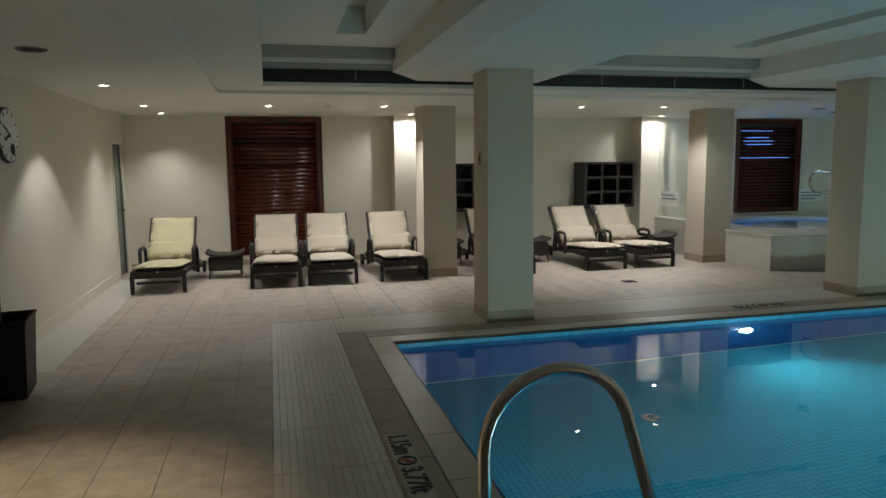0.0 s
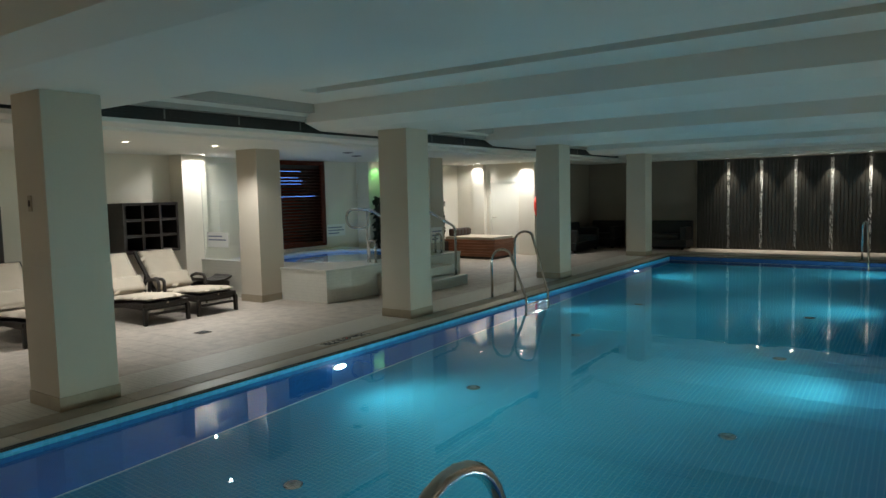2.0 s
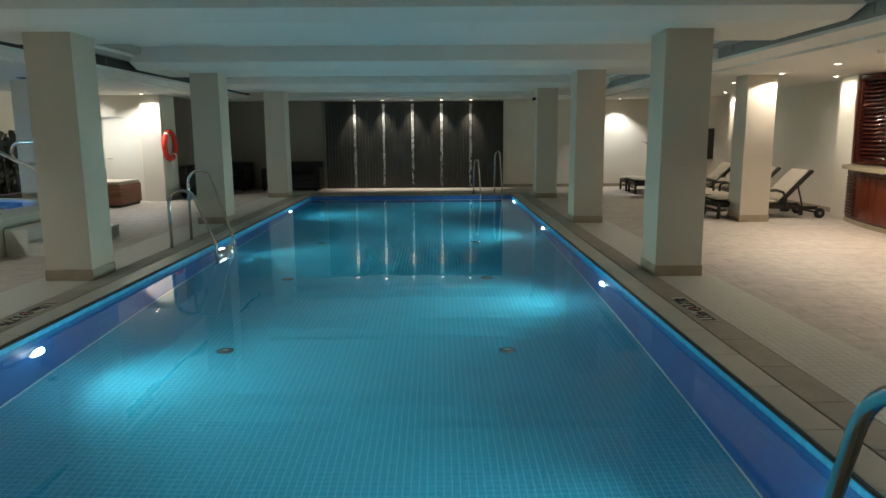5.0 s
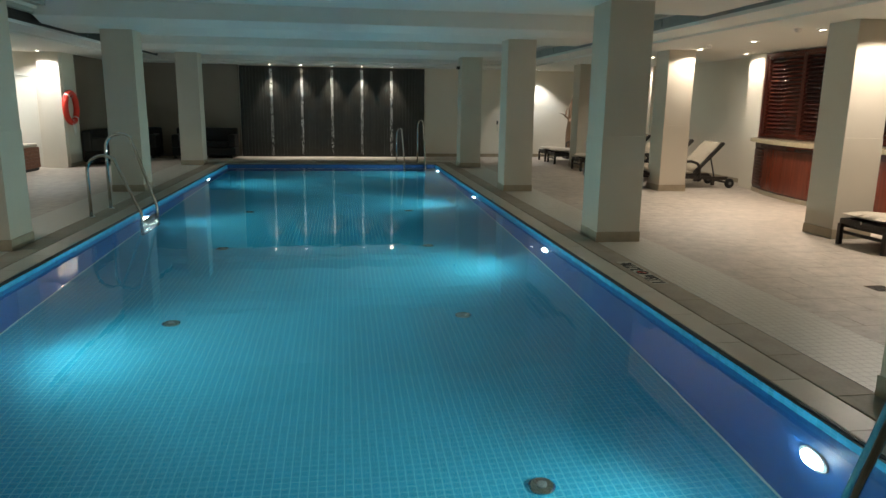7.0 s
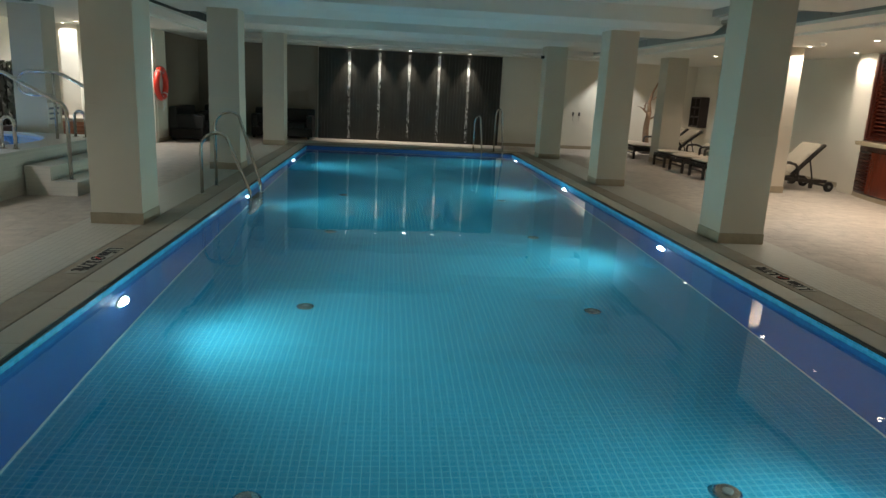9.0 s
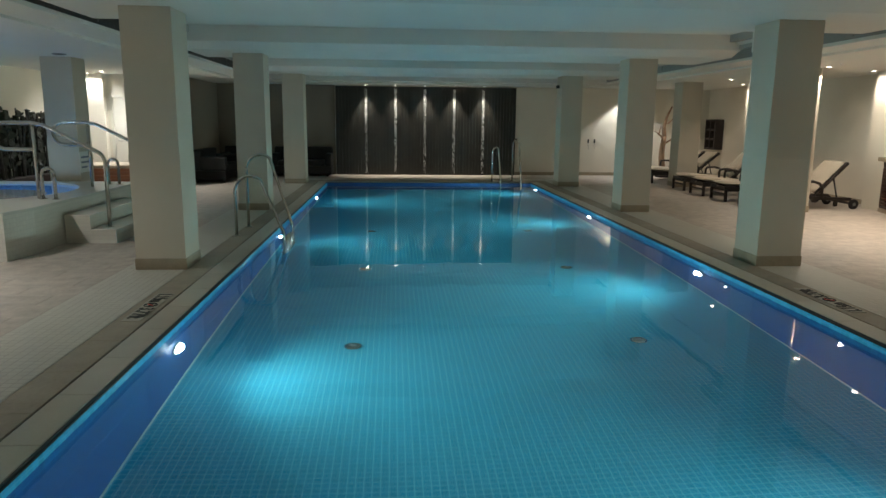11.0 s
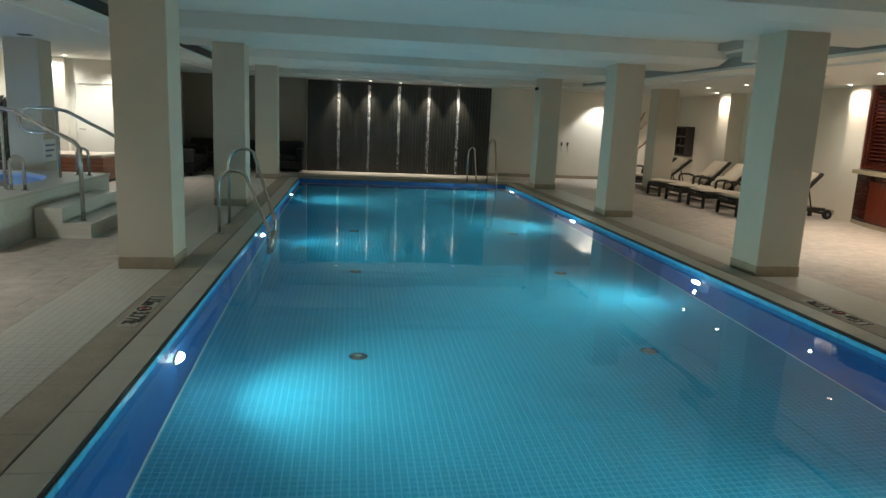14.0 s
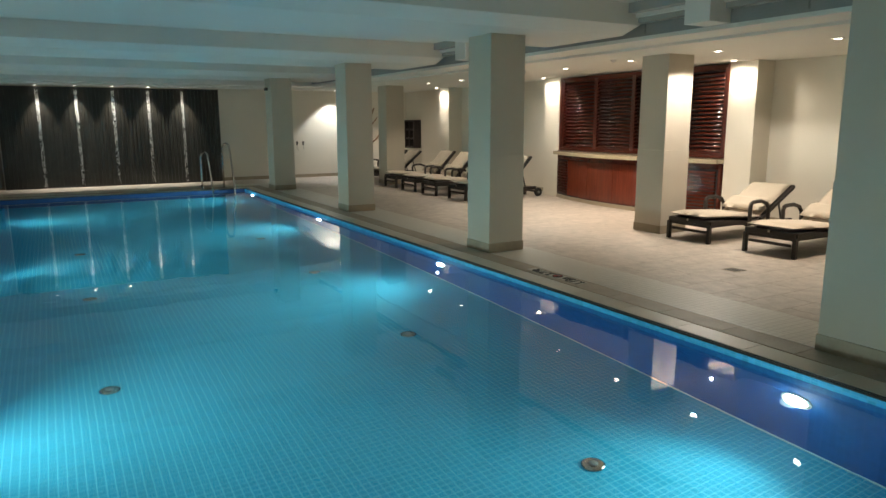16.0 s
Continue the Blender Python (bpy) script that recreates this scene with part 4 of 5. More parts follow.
for f, z in ((1.0, RIMZ - 0.06), (0.98, 0.2), (0.7, 0.12), (0.68, -0.2)):
    ring = [bm.verts.new((cx + RX * f * math.cos(t), cy + RY * f * math.sin(t), z)) for t in angs]
    if prev:
        for k in range(n):
            bm.faces.new((prev[k], prev[(k + 1) % n], ring[(k + 1) % n], ring[k]))
    prev = ring
bm.faces.new(prev[::-1])
part("basin", bm, SPABLUE, spa, "blue mosaic basin")
bm = bmesh.new()
bm.faces.new([bm.verts.new((cx + RX * math.cos(t), cy + RY * math.sin(t), RIMZ - 0.03)) for t in angs])
sw = structure("spa_water", bm, WATERMAT, "still blue water in the whirlpool", "water")
sw.visible_shadow = False
# Unseen lamp added to keep the basin and its water bright blue.
for s in (-1,):
    sl = thing("spa_fill_lamp", "added underwater lamp that brightens the spa basin", "spa lamp", pose(cx + s * (RX * 0.985 - 0.01), cy, 0.33, 0, -90 * s, 0), "spa lamps")
    part("lens", lathe([(0.001, 0.03), (0.03, 0.026), (0.045, 0.016), (0.045, 0.0), (0.001, 0.0)], 20), SPAGLOW, sl, "blue glowing lens")
    part("rim", lathe([(0.046, 0.0), (0.065, 0.0), (0.065, 0.010), (0.046, 0.014)], 20, True), STEEL, sl)
    spot("spa_fill_light", (cx + s * (RX * 0.985 - 0.06), cy, 0.33), (cx, cy, -0.25), 64, 150, 1.0, (0.42, 0.72, 1.0), 0.05)

st = thing("spa_steps", "white mosaic steps up to the whirlpool", "steps", kind="structure")
for k, (xa, ya, z1) in enumerate(((8.28, 8.02, 0.175), (8.28, 8.32, 0.35))):
    part("step", bx(xa, 10.15, ya, ya + 0.298 if k == 0 else 8.618, 0, z1 - 0.025), SPATILE, st)
    part("tread", bx(xa - 0.006, 10.156, ya - 0.008, ya + 0.30 if k == 0 else 8.615, z1 - 0.025, z1, 0.003), WHITETILE, st, "pale tiled tread")


def spa_rail(x, label):
    r = thing("spa_handrail", label, "handrail", pose(x, 0, 0), "spa handrails")
    pts = [(0, 8.16, 0.175), (0, 8.16, 0.98)]
    pts += [tuple(p) for p in arc((0, 8.30, 0.98), 0.14, 180, 120, 5, (0, 1, 0), (0, 0, 1))][1:]
    pts += [(0, 8.85, 1.42), (0, 9.0, 1.45), (0, 9.3, 1.45)]
    pts += [tuple(p) for p in arc((0, 9.3, 1.29), 0.16, 90, -90, 10, (0, 1, 0), (0, 0, 1))][1:]
    pts += [(0, 8.98, 1.13)]
    part("rail", tube(pts, 0.024, 12), STEEL, r, smooth=True)
    part("post", tube([(0, 8.98, RIMZ), (0, 8.98, 1.45)], 0.019, 12), STEEL, r, smooth=True)
    part("flange", moved(lathe([(0.05, 0), (0.05, 0.008), (0.022, 0.014)], 18), Matrix.Translation((0, 8.16, 0.175))), STEEL, r)
    return r


spa_rail(8.46, "polished steel handrail with a looped end on the spa steps")
spa_rail(9.98, "polished steel handrail on the spa steps")
for x in (8.38, 10.35):
    g = thing("spa_grip", "small arched steel grip on the spa rim", "grip rail", pose(x, 8.74, RIMZ, 0, 0, 82), "spa grips")
    part("rail", tube([(0, 0, 0), (0, 0, 0.30)] + [tuple(p) for p in arc((0.08, 0, 0.30), 0.08, 180, 0, 8, (1, 0, 0), (0, 0, 1))][1:] + [(0.16, 0, 0)], 0.021, 12), STEEL, g, smooth=True)
    for dx in (0, 0.16):
        part("flange", moved(lathe([(0.045, 0), (0.045, 0.008), (0.02, 0.014)], 18), Matrix.Translation((dx, 0, 0))), STEEL, g)

sc = thing("glass_screen", "clear glass screen between pilaster and pillar", "glass screen", kind="structure")
pane = part("pane", bx(7.04, 7.05, 10.28, Y1 - 0.39, 0.62, 2.3), CLEARGLASS, sc)
pane.visible_shadow = False
part("sill", bx(6.98, 7.12, 10.26, Y1 - 0.375, 0.0, 0.60, 0.004), SPATILEY, sc, "white mosaic plinth")
part("sill_cap", bx(6.97, 7.13, 10.26, Y1 - 0.375, 0.60, 0.62, 0.003), WHITETILE, sc)


def notice(m, w, h, rows, label):
    s = thing("notice_sign", label, "sign", m, "notice signs")
    part("board", bx(0, w, -0.008, 0, 0, h, 0.002), WHITE, s)
    z = h * 0.78
    for k, ln in enumerate(rows):
        part("text_line", bx(w * 0.08, w * (0.08 + 0.84 * ln), -0.011, -0.0085, z - h * 0.09, z), BLUEINK, s)
        z -= h * 0.24
    return s


notice(pose(10.52, Y1 - 0.002, 0.78), 0.60, 0.27, (0.9, 1.0, 0.7), "white notice with grey-blue lines above the spa")
notice(pose(7.03, 11.5, 0.84, 0, 0, -90), 0.58, 0.26, (0.8, 1.0), "small white notice on the glass screen")
notice(pose(11.42, 9.76, 0.62), 0.42, 0.34, (1.0, 0.9, 0.6), "grey-blue notice on a pillar by the spa")
tag = thing("pillar_tag", "tiny brown plate screwed to a pillar", "plate", pose(2.110, 7.03, 1.62, 0, 0, -90))
part("plate", bx(0, 0.06, -0.008, 0, 0, 0.13, 0.002), SKIRT, tag)
part("switch", bx(0.015, 0.045, -0.014, -0.008, 0.04, 0.09, 0.003), STRIPE, tag, "dark red inset")

# planter behind the spa
pl = thing("planter", "dark planter with tall bamboo stems and leaves", "planter", pose(11.75, 11.45, 0))
part("trough", bx(-0.05, 2.55, -0.20, 0.22, 0, 0.44, 0.008), WENGE, pl)
random.seed(9)
bl = bmesh.new()
for k in range(66):
    x, y = random.uniform(0.05, 2.45), random.uniform(-0.12, 0.14)
    h = random.uniform(1.3, 1.68)
    bs = bmesh.new()
    top = (x + random.uniform(-0.12, 0.12), y + random.uniform(-0.03, 0.03), h)
    tube([(x, y, 0.40), ((x + top[0]) / 2 + random.uniform(-0.03, 0.03), y, h * 0.6), top], random.uniform(0.014, 0.034), 7, bm=bs)
    part("stem", bs, STEM, pl)
    for q in range(36):
        z = random.uniform(0.6, h)
        f = (z - 0.4) / (h - 0.4)
        bxp = x + (top[0] - x) * f
        a, ln = random.uniform(0, 6.28), random.uniform(0.12, 0.26)
        tip = Vector((bxp + ln * math.cos(a), y + 0.35 * ln * math.sin(a), z + random.uniform(-0.12, 0.1)))
        base = Vector((bxp, y, z))
        sd = Vector((-(tip - base).z, 0.02, (tip - base).x)).normalized() * 0.042
        mid = base.lerp(tip, 0.45)
        bl.faces.new([bl.verts.new(p) for p in (base, mid - sd, tip, mid + sd)])
tagged(part("leaves", bl, LEAF, pl), kind="stuff")

# day bed, far door, life ring
db = thing("day_bed", "low cedar clad day bed with a cream mattress", "day bed", pose(14.25, 9.85, 0))
part("base", bx(0.03, 1.0, 0.03, 1.5, 0, 0.06), BLACK, db)
for k in range(6):
    part("plank", bx(0, 1.03, 0, 1.53, 0.06 + k * 0.072, 0.128 + k * 0.072, 0.004), DAYWOOD, db)
part("mattress", bx(0.02, 1.01, 0.02, 1.51, 0.492, 0.56, 0.02), CUSHION, db, "cream mattress")
bo = thing("bolster", "dark brown striped bolster on the day bed", "bolster", pose(14.32, 11.1, 0.56))
part("bolster_body", bx(0, 0.85, 0, 0.2, 0, 0.2, 0.06, seg=3), STRIPE, bo)
for k in range(5):
    part("stripe", bx(0.08 + k * 0.16, 0.10 + k * 0.16, -0.003, 0.203, -0.001, 0.203, 0.06, seg=3), WENGE, bo)
d = thing("door_2", "plain white door with a lever handle", "door", pose(15.85, 0, 0), kind="structure")
y0, y1, h = DOOR_E
part("frame", bx(-0.012, 0.10, y0, y0 + 0.06, 0, h), DOORPAINT, d)
part("frame", bx(-0.012, 0.10, y1 - 0.06, y1, 0, h), DOORPAINT, d)
part("frame", bx(-0.012, 0.10, y0 + 0.06, y1 - 0.06, h - 0.06, h), DOORPAINT, d)
lf = part("leaf", bx(0.01, 0.05, y0 + 0.063, y1 - 0.063, 0.008, h - 0.063, 0.003), DOORPAINT, d)
part("door_handle", tube([(0.01, y1 - 0.13, 1.0), (-0.045, y1 - 0.13, 1.0), (-0.05, y1 - 0.15, 1.0), (-0.05, y1 - 0.26, 1.0)], 0.010, 8), STEEL, lf)
lr = thing("life_ring", "red life ring with white bands and rope on the wall", "life ring", pose(15.98, 9.39, 1.30))
part("ring", tube(arc((0, 0, 0), 0.32, 0, 352.5, 47, (1, 0, 0), (0, 0, 1)), 0.062, 14, True), RED, lr, smooth=True)
for a in (130, 310):
    part("band", tube(arc((0, 0, 0), 0.32, a - 4, a + 4, 4, (1, 0, 0), (0, 0, 1)), 0.064, 14), WHITE, lr, smooth=True)
part("hook", tube([(0, 0.045, 0.24), (0, -0.05, 0.22), (0, -0.06, 0.26)], 0.012, 8), STEEL, lr)
part("rope", tube([(-0.05, -0.05, -0.26), (-0.10, -0.05, -0.42), (0.0, -0.05, -0.55), (0.09, -0.05, -0.45), (0.03, -0.05, -0.30), (-0.02, -0.05, -0.48), (-0.06, -0.05, -0.60)], 0.011, 8), WHITE, lr, "white throw rope")


def sofa(m, w, label):
    s = thing("armchair" if w < 1.2 else "sofa", label, "sofa", m, "dark lounge seats")
    part("base", bx(0, w, 0.02, 0.78, 0.06, 0.28, 0.02), LEATHER, s)
    part("backrest", bx(0, w, 0.60, 0.80, 0.28, 0.78, 0.04), LEATHER, s)
    for x in (0, w - 0.17):
        part("arm", bx(x, x + 0.17, 0.0, 0.62, 0.28, 0.62, 0.04), LEATHER, s)
        part("leg", bx(x + 0.03, x + 0.09, 0.05, 0.11, 0, 0.06), BLACK, s)
        part("leg", bx(x + 0.03, x + 0.09, 0.68, 0.74, 0, 0.06), BLACK, s)
    part("seat_cushion", bx(0.175, w - 0.175, 0.0, 0.60, 0.28, 0.43, 0.04), LEATHER, s)
    return s


sofa(pose(16.5, 8.62, 0, 0, 0, 0), 1.6, "black leather sofa against the dim wall")
sofa(pose(18.45, 9.25, 0, 0, 0, -90), 0.95, "black leather armchair in the dim corner")
sofa(pose(18.45, 7.9, 0, 0, 0, -90), 1.6, "black leather sofa beside the water feature")

# ---- water feature ----
fw = thing("feature_wall", "dark slate water feature of upright battens", "feature wall", pose(X1 - 0.09, 1.16, 0), kind="structure")
part("backing", bx(0.03, 0.09, 0, 5.06, 0.0, 2.44), SLATE, fw)
random.seed(12)
nb = 58
for k in range(nb):
    y = 0.01 + k * 5.04 / nb
    dd = random.uniform(0.0, 0.014)
    part("batten", bx(dd, 0.03, y + 0.006, y + 5.04 / nb - 0.006, 0.0, 2.44, 0.003, seg=1), SLATE, fw)
# Pale bits stand in for lamplight glinting on running water, denser towards the top.
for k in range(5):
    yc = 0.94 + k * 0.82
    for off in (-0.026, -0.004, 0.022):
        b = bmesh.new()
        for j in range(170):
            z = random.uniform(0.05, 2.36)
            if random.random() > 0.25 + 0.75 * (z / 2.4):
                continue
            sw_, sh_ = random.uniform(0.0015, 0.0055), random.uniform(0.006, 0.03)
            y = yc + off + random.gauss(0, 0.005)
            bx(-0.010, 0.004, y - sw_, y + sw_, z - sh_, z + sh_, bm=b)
        part("stream_glints", b, STREAMGLINT, fw, "streak of pale bits for lamp glints on wet stone")

# ---- far right corner ----
tr = thing("driftwood_tree", "bare bleached driftwood branch standing by the wall", "sculpture", pose(18.75, -3.05, 0))
def limb(p0, p1, r0, r1, bend, n=8):
    bm = bmesh.new()
    a, b = Vector(p0), Vector(p1)
    rings = []
    for k in range(n + 1):
        f = k / n
        c = a.lerp(b, f) + Vector(bend) * math.sin(math.pi * f) + Vector((noise.noise((f * 4, r0 * 50, 1)), noise.noise((f * 4, r0 * 50, 7)), 0)) * 0.03
        r = 1.8 * (r0 + (r1 - r0) * f)
        rings.append([bm.verts.new(c + Vector((r * math.cos(q * math.pi / 4), r * math.sin(q * math.pi / 4), 0))) for q in range(8)])
    for u, v in zip(rings, rings[1:]):
        for q in range(8):
            bm.faces.new((u[q], u[(q + 1) % 8], v[(q + 1) % 8], v[q]))
    bm.faces.new(rings[0][::-1])
    bm.faces.new(rings[-1])
    return bm
part("trunk", limb((0, 0, 0), (0, 0.05, 1.15), 0.06, 0.04, (0, 0.06, 0)), DRIFT, tr, smooth=True)
part("branch", limb((0, 0.05, 1.1), (0, -0.12, 1.98), 0.038, 0.012, (0, 0.08, 0)), DRIFT, tr, smooth=True)
part("branch", limb((0, 0.05, 0.95), (0, -0.34, 1.28), 0.03, 0.012, (0, 0, -0.06)), DRIFT, tr, smooth=True)
part("branch", limb((0, 0.05, 1.05), (0, 0.42, 1.30), 0.03, 0.012, (0, 0, 0.06)), DRIFT, tr, smooth=True)
part("branch", limb((0, -0.02, 1.5), (0, -0.22, 1.72), 0.02, 0.008, (0, 0, -0.03)), DRIFT, tr, smooth=True)
part("branch", limb((0, 0.2, 1.24), (0, 0.16, 1.44), 0.014, 0.006, (0, 0, 0)), DRIFT, tr, smooth=True)
part("base", bx(-0.18, 0.18, -0.18, 0.18, 0, 0.05, 0.01), WENGE, tr)
for y in (-0.98, -1.16):
    hk = thing("robe_hook", "small dark brown robe hook on the far wall", "hook", pose(X1, y, 0.98), "robe hooks")
    part("plate", bx(-0.012, 0, -0.02, 0.02, -0.05, 0.06, 0.003), WENGE, hk)
    part("peg", tube([(-0.01, 0, 0.02), (-0.07, 0, 0.0), (-0.08, 0, 0.04)], 0.010, 8), BLACK, hk)
    # Thin dark line running down from the peg.
    part("thin_dark_line", tube([(-0.07, 0, 0.0), (-0.05, 0.01, -0.12), (-0.04, -0.01, -0.22)], 0.003, 6), BLACK, hk)

# ---- bar ----
shutter("bar_shutter", 7.24, 11.355, -4.16, 0.98, 2.45, 1, 4, 40, pitch=0.067)
bar = thing("bar_counter", "bowed mahogany bar front with a beige granite top", "bar counter")
def bow(x, y0, depth):
    u = (x - 9.30) / 2.06
    return y0 + depth * (1 - u * u)
def bowed(x0, x1, z0, z1, yf, yb, n=12):
    """A slab between x0 and x1 whose front follows the bow."""
    b = bmesh.new()
    xs = [x0 + (x1 - x0) * k / n for k in range(n + 1)]
    f0 = [b.verts.new((x, bow(x, *yf), z0)) for x in xs]
    f1 = [b.verts.new((x, bow(x, *yf), z1)) for x in xs]
    k0 = [b.verts.new((x, bow(x, *yb), z0)) for x in xs]
    k1 = [b.verts.new((x, bow(x, *yb), z1)) for x in xs]
    for i in range(n):
        b.faces.new((f0[i], f1[i], f1[i + 1], f0[i + 1]))
        b.faces.new((k0[i], k0[i + 1], k1[i + 1], k1[i]))
        b.faces.new((f1[i], k1[i], k1[i + 1], f1[i + 1]))
        b.faces.new((f0[i], f0[i + 1], k0[i + 1], k0[i]))
    b.faces.new((f0[0], k0[0], k1[0], f1[0]))
    b.faces.new((f0[-1], f1[-1], k1[-1], k0[-1]))
    bmesh.ops.recalc_face_normals(b, faces=b.faces)
    return b
part("countertop", bowed(7.245, 11.35, 0.90, 0.965, (-3.96, 0.40), (-4.2, 0.0)), GRANITE, bar, "beige granite top")
part("carcass", bowed(7.26, 11.33, 0.07, 0.90, (-4.08, 0.36), (-4.3, 0.0)), MAHOG, bar)
part("plinth", bowed(7.27, 11.32, 0.0, 0.07, (-4.06, 0.36), (-4.3, 0.0)), SKIRT, bar, "stone plinth")
for k in range(4):
    xa = 7.80 + k * 0.75
    part("door_panel", bowed(xa + 0.006, xa + 0.744, 0.10, 0.80, (-4.06, 0.36), (-4.09, 0.36), 4), BARWOOD, bar, "polished mahogany panel")
part("top_rail", bowed(7.30, 11.29, 0.81, 0.895, (-4.055, 0.36), (-4.09, 0.36)), MAHOG, bar)
for xa in (7.30, 10.82):
    lv = part("louvre_panel", bowed(xa, xa + 0.47, 0.10, 0.80, (-4.075, 0.36), (-4.09, 0.36), 2), BLACK, bar, "louvred vent panel")
    for j in range(12):
        z = 0.13 + j * 0.055
        part("slat", bowed(xa + 0.02, xa + 0.45, z, z + 0.035, (-4.045, 0.36), (-4.075, 0.36), 2), MAHOG, lv)

# ---- small ceiling and deck fittings ----
def disc_vent(x, y):
    v = thing("ceiling_vent", "round dark air valve in the ceiling", "air vent", pose(x, y, CEIL - 0.001), "ceiling air valves")
    part("ring", lathe([(0.10, 0), (0.105, -0.004), (0.09, -0.012), (0.075, -0.004)], 24, True), SLOT, v)
    part("cone", lathe([(0.001, -0.004), (0.07, -0.004), (0.06, -0.016), (0.001, -0.018)], 24), BLACK, v)
for x, y in ((-1.6, 5.6), (8.7, 9.6), (9.6, 10.2), (10.9, 9.7)):
    disc_vent(x, y)
for x, y in ((0.8, 9.9), (7.8, -2.2), (10.3, -2.4)):
    v = thing("smoke_detector", "small white round ceiling smoke detector", "smoke detector", pose(x, y, CEIL), "smoke detectors")
    part("base", lathe([(0.05, 0), (0.05, -0.012), (0.042, -0.02)], 20), WHITE, v)
    part("head", lathe([(0.034, -0.018), (0.034, -0.035), (0.022, -0.042)], 20), WHITE, v)
# Surveillance camera box on the pillar.
cb = thing("cctv_box", "small dark camera box fixed at the top of a pillar", "speaker", pose(16.1, 0.745, 2.33))
part("box", bx(-0.05, 0.05, -0.05, 0.02, -0.03, 0.04, 0.01), BLACK, cb)
part("bracket", bx(-0.02, 0.02, -0.062, -0.05, -0.02, 0.03), SLOT, cb)
for x, y in ((4.73, 8.52), (4.6, -1.03)):
    g = thing("floor_drain", "small square steel drain set in the deck", "floor drain", pose(x, y, 0.001), "floor drains")
    part("frame", bx(-0.09, 0.09, -0.09, 0.09, 0, 0.003), STEEL, g)
    for k in range(5):
        part("slot", bx(-0.07, 0.07, -0.066 + k * 0.03, -0.054 + k * 0.03, 0.003, 0.0045), BLACK, g)

# ---- deck pieces ----
BANDW, COPE, STRIP = 0.25, 0.23, 0.63
ZT = 0.0
def ring(d):
    return (px0 - d, px1 + d, py0 - d, py1 + d)

def piece_mesh(name, w, l, h, material, bev=0.003):
    b = bx(0, w, 0, l, -h, 0, bev, seg=1)
    me = bpy.data.meshes.new(name)
    b.to_mesh(me)
    b.free()
    me.materials.append(material)
    return me

def lay(name, me, x, y, parent, turn=0):
    o = new(name, me)
    o.parent = parent
    o.matrix_basis = pose(x, y, ZT, 0, 0, turn)
    return o

# coping and stone band, in lengths of 0.6
r0, r1, r2, r3 = ring(0), ring(COPE), ring(COPE + BANDW), ring(COPE + BANDW + STRIP)
cop = thing("pool_coping", "white tiled coping round the pool edge", "coping", kind="structure")
bnd = thing("stone_band", "brown stone band beside the coping", "stone border", kind="structure")
def run(parent, name, material, a, b):
    """Pieces that fill the ring between the rectangles a (inner) and b (outer)."""
    for (x0, x1, y0, y1) in ((b[0], a[0], b[2], b[3]), (a[1], b[1], b[2], b[3])):
        n = round((y1 - y0) / 0.6)
        l = (y1 - y0) / n
        me = piece_mesh(name, x1 - x0 - 0.003, l - 0.003, 0.016, material)
        for k in range(n):
            lay(name, me, x0 + 0.0015, y0 + k * l + 0.0015, parent)
    for (y0, y1) in ((b[2], a[2]), (a[3], b[3])):
        n = round((a[1] - a[0]) / 0.6)
        l = (a[1] - a[0]) / n
        me = piece_mesh(name, l - 0.003, y1 - y0 - 0.003, 0.016, material)
        for k in range(n):
            lay(name, me, a[0] + k * l + 0.0015, y0 + 0.0015, parent)
run(cop, "coping_tile", COPETILE, ring(0.014), ring(COPE - 0.004))
run(bnd, "band_stone", BAND, ring(COPE + 0.004), r2)
def dark_line(a, b, z):
    bm = bx(b[0], a[0], b[2], b[3], z - 0.006, z)
    bx(a[1], b[1], b[2], b[3], z - 0.006, z, bm=bm)
    bx(a[0], a[1], b[2], a[2], z - 0.006, z, bm=bm)
    bx(a[0], a[1], a[3], b[3], z - 0.006, z, bm=bm)
    return bm
part("overflow_slot", dark_line(ring(0.001), ring(0.013), -0.004), BLACK, cop, "black overflow slot at the pool edge")
part("dark_joint", dark_line(ring(COPE - 0.003), ring(COPE + 0.003), -0.005), BLACK, bnd, "dark joint beside the coping")

# grooved white strip: long ceramic bars at the near end, mosaic along the sides
ns = thing("antislip_strip", "white ribbed ceramic strip along the near end", "tile strip", kind="structure")
rw = STRIP / 14
nr = round((r3[3] - r3[2]) / 0.6)
rl = (r3[3] - r3[2]) / nr
me = piece_mesh("ceramic_bar", rw - 0.003, rl - 0.002, 0.014, WHITETILE, 0.004)
part("bed", bx(r3[0], r2[0] - 0.002, r3[2], r3[3], -0.011, -0.004), COPETILE, ns, "pale mortar bed")
for j in range(nr):
    for k in range(14):
        lay("ceramic_bar", me, r3[0] + k * rw + 0.0015, r3[2] + j * rl, ns)
bm = bx(r2[0], r3[1], r3[2], r2[2] - 0.002, -0.011, ZT)
bx(r2[0], r3[1], r2[3] + 0.002, r3[3], -0.011, ZT, bm=bm)
bx(r2[1] + 0.002, r3[1], r2[2], r2[3], -0.011, ZT, bm=bm)
structure("mosaic_strip", bm, STRIPTILE, "white anti-slip mosaic strip beside the pool", "tile strip")

# White tile here puts the bright light on the floor's edge into colour.
structure("edge_strip", bx(X0 + 0.016, X0 + 0.46, 6.1, DOOR_W[0] - 0.1, -0.003, 0.004, 0.002), WHITETILE, "pale stone strip, whitened as lit floor, along the clock wall", "tile strip")

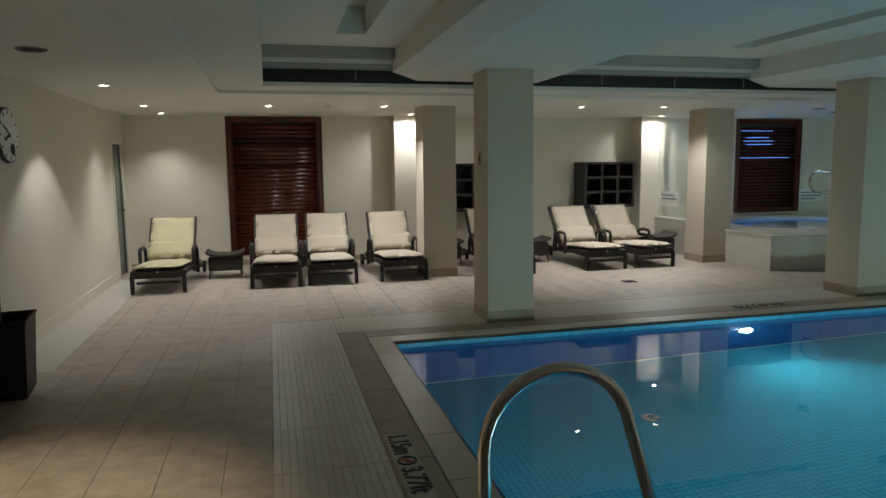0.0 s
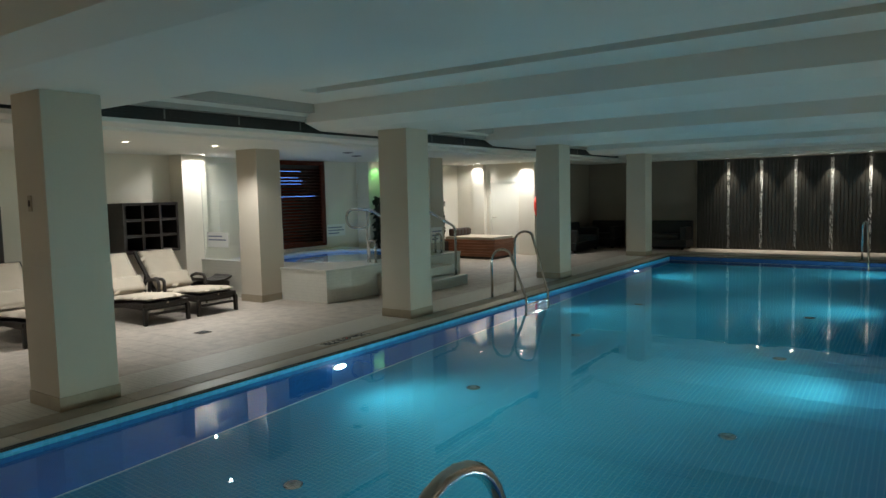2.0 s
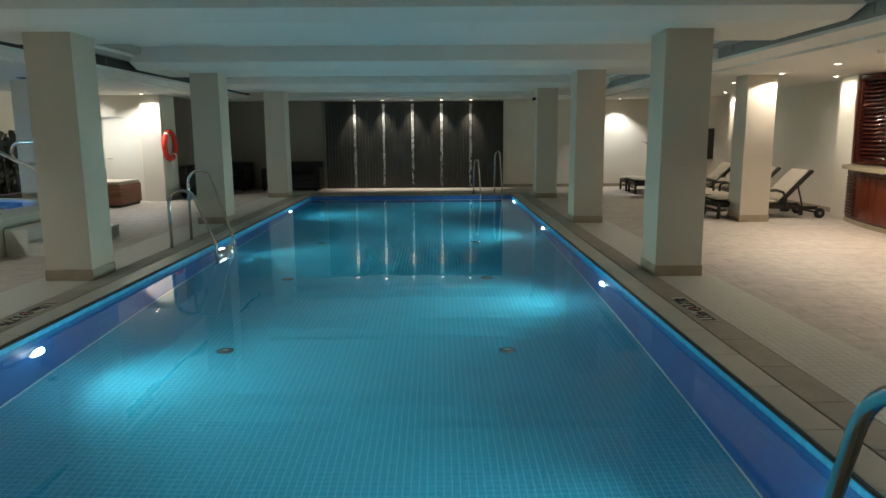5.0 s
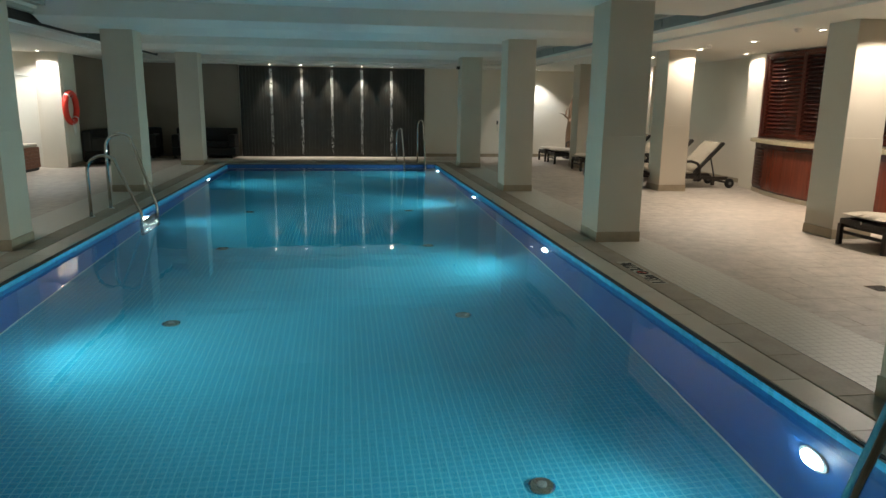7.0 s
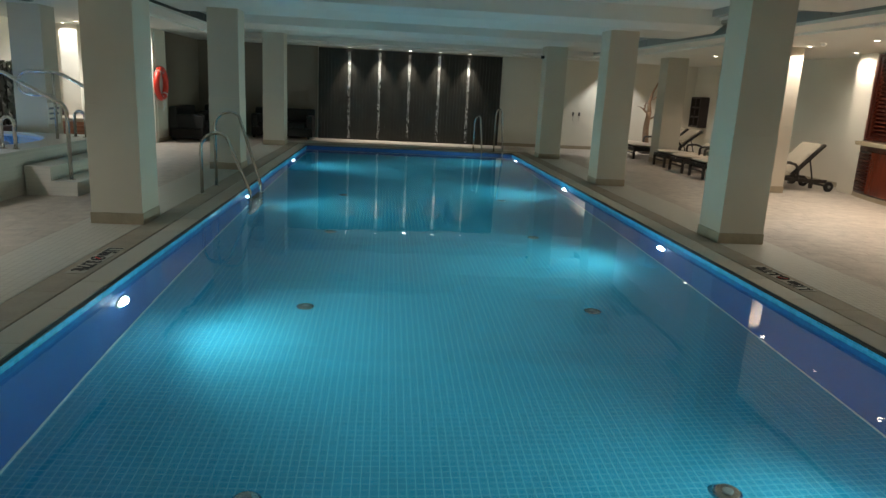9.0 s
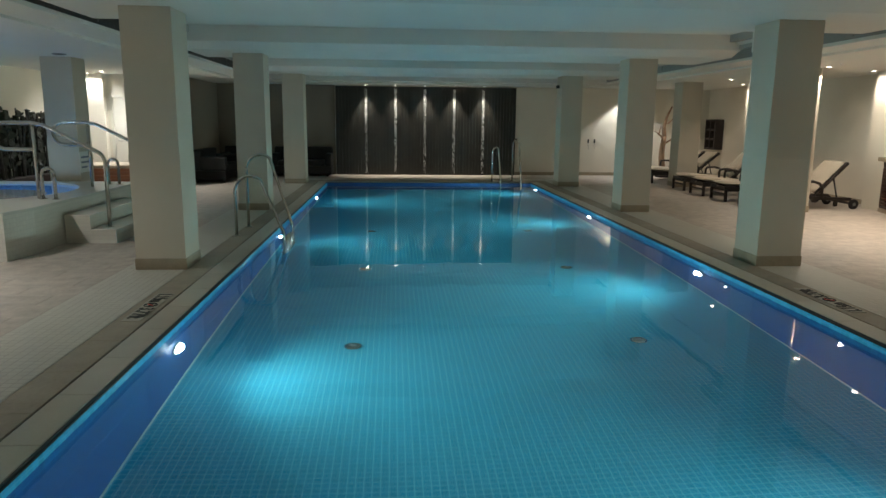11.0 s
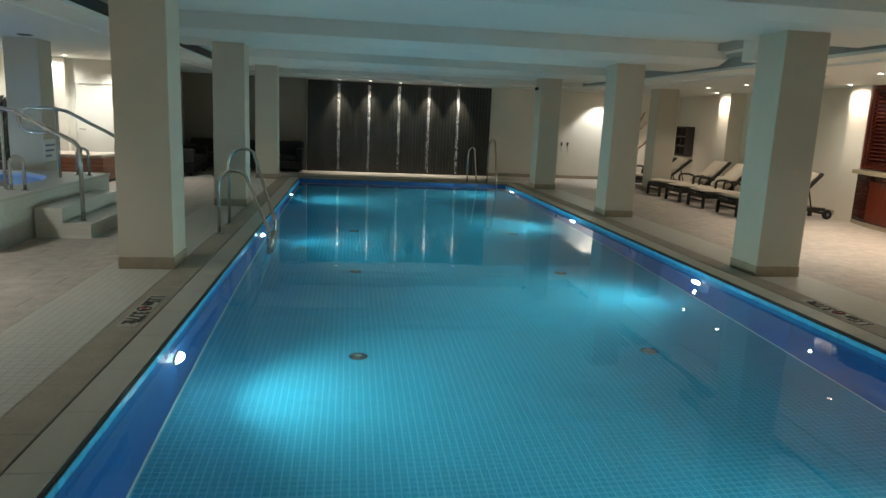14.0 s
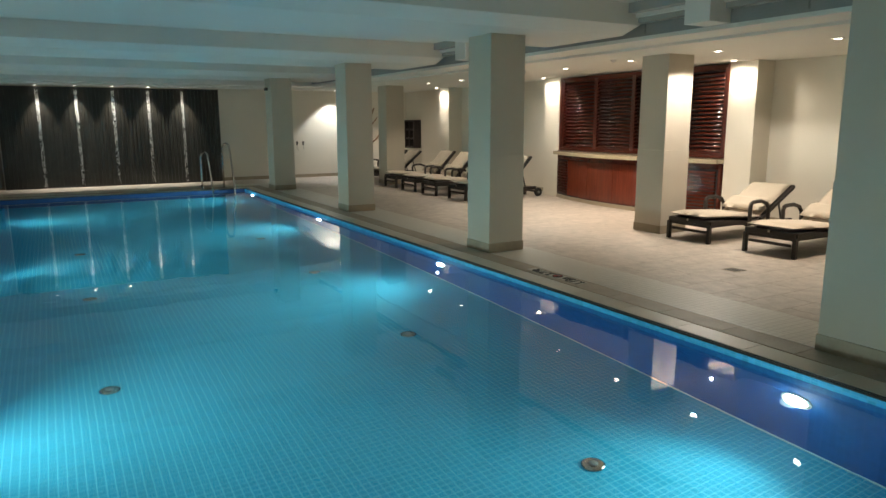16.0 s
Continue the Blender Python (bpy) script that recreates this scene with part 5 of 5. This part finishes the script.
# limestone slabs: those on the near deck are single pieces, the far ones are joined
TW, TL = 0.335, 0.67
near_me = piece_mesh("slab", TW - 0.003, TL - 0.003, 0.014, STONE, 0.0012)
verts, faces = [], []
cols = int((X1 - X0) / TW) + 1
rows_ = int((Y1 - Y0) / TL) + 2
singles = 0
slabs = []
for i in range(-1, cols):
    for j in range(rows_):
        x = -0.99 + TW * (i - 3)
        y = Y0 + TL * (j - 1) + (TL / 2 if i % 2 else 0)
        slabs.append((x, y))
def clip(x0, x1, y0, y1):
    """The slab's parts outside the border of the pool and inside the walls."""
    x0, x1, y0, y1 = max(x0, X0), min(x1, X1), max(y0, Y0), min(y1, Y1)
    if x1 - x0 < 0.03 or y1 - y0 < 0.03:
        return []
    if x1 <= r3[0] or x0 >= r3[1] or y1 <= r3[2] or y0 >= r3[3]:
        return [(x0, x1, y0, y1)]
    out = []
    if x0 < r3[0]:
        out.append((x0, r3[0], y0, y1))
    if x1 > r3[1]:
        out.append((r3[1], x1, y0, y1))
    xa, xb = max(x0, r3[0]), min(x1, r3[1])
    if y0 < r3[2]:
        out.append((xa, xb, y0, r3[2]))
    if y1 > r3[3]:
        out.append((xa, xb, r3[3], y1))
    return [q for q in out if q[1] - q[0] > 0.02 and q[3] - q[2] > 0.02]
g = 0.0013
for x, y in slabs:
    for x0, x1, y0, y1 in clip(x, x + TW, y, y + TL):
        whole = abs(x1 - x0 - TW) < 1e-6 and abs(y1 - y0 - TL) < 1e-6
        if whole and singles < 300 and ((x < 0.2 and 2.4 < y < 11.5) or (7.2 < y < 8.9 and x < 8) or (-2.0 < y < -0.2 and 3 < x < 9)):
            lay("slab", near_me, x0 + g, y0 + g, floor)
            singles += 1
            continue
        k = len(verts)
        x0, x1, y0, y1 = x0 + g, x1 - g, y0 + g, y1 - g
        b = 0.0015
        verts += [(x0, y0, -0.0115), (x1, y0, -0.0115), (x1, y1, -0.0115), (x0, y1, -0.0115), (x0, y0, -b), (x1, y0, -b), (x1, y1, -b), (x0, y1, -b),
                  (x0 + b, y0 + b, ZT), (x1 - b, y0 + b, ZT), (x1 - b, y1 - b, ZT), (x0 + b, y1 - b, ZT)]
        faces += [(k + 8, k + 9, k + 10, k + 11)]
        for q in range(4):
            w = (q + 1) % 4
            faces += [(k + q, k + w, k + 4 + w, k + 4 + q), (k + 4 + q, k + 4 + w, k + 8 + w, k + 8 + q)]
me = bpy.data.meshes.new("slab_field")
me.from_pydata(verts, [], faces)
me.materials.append(STONE)
o = new("slab_field", me)
o.parent = floor
tagged(o, kind="stuff")
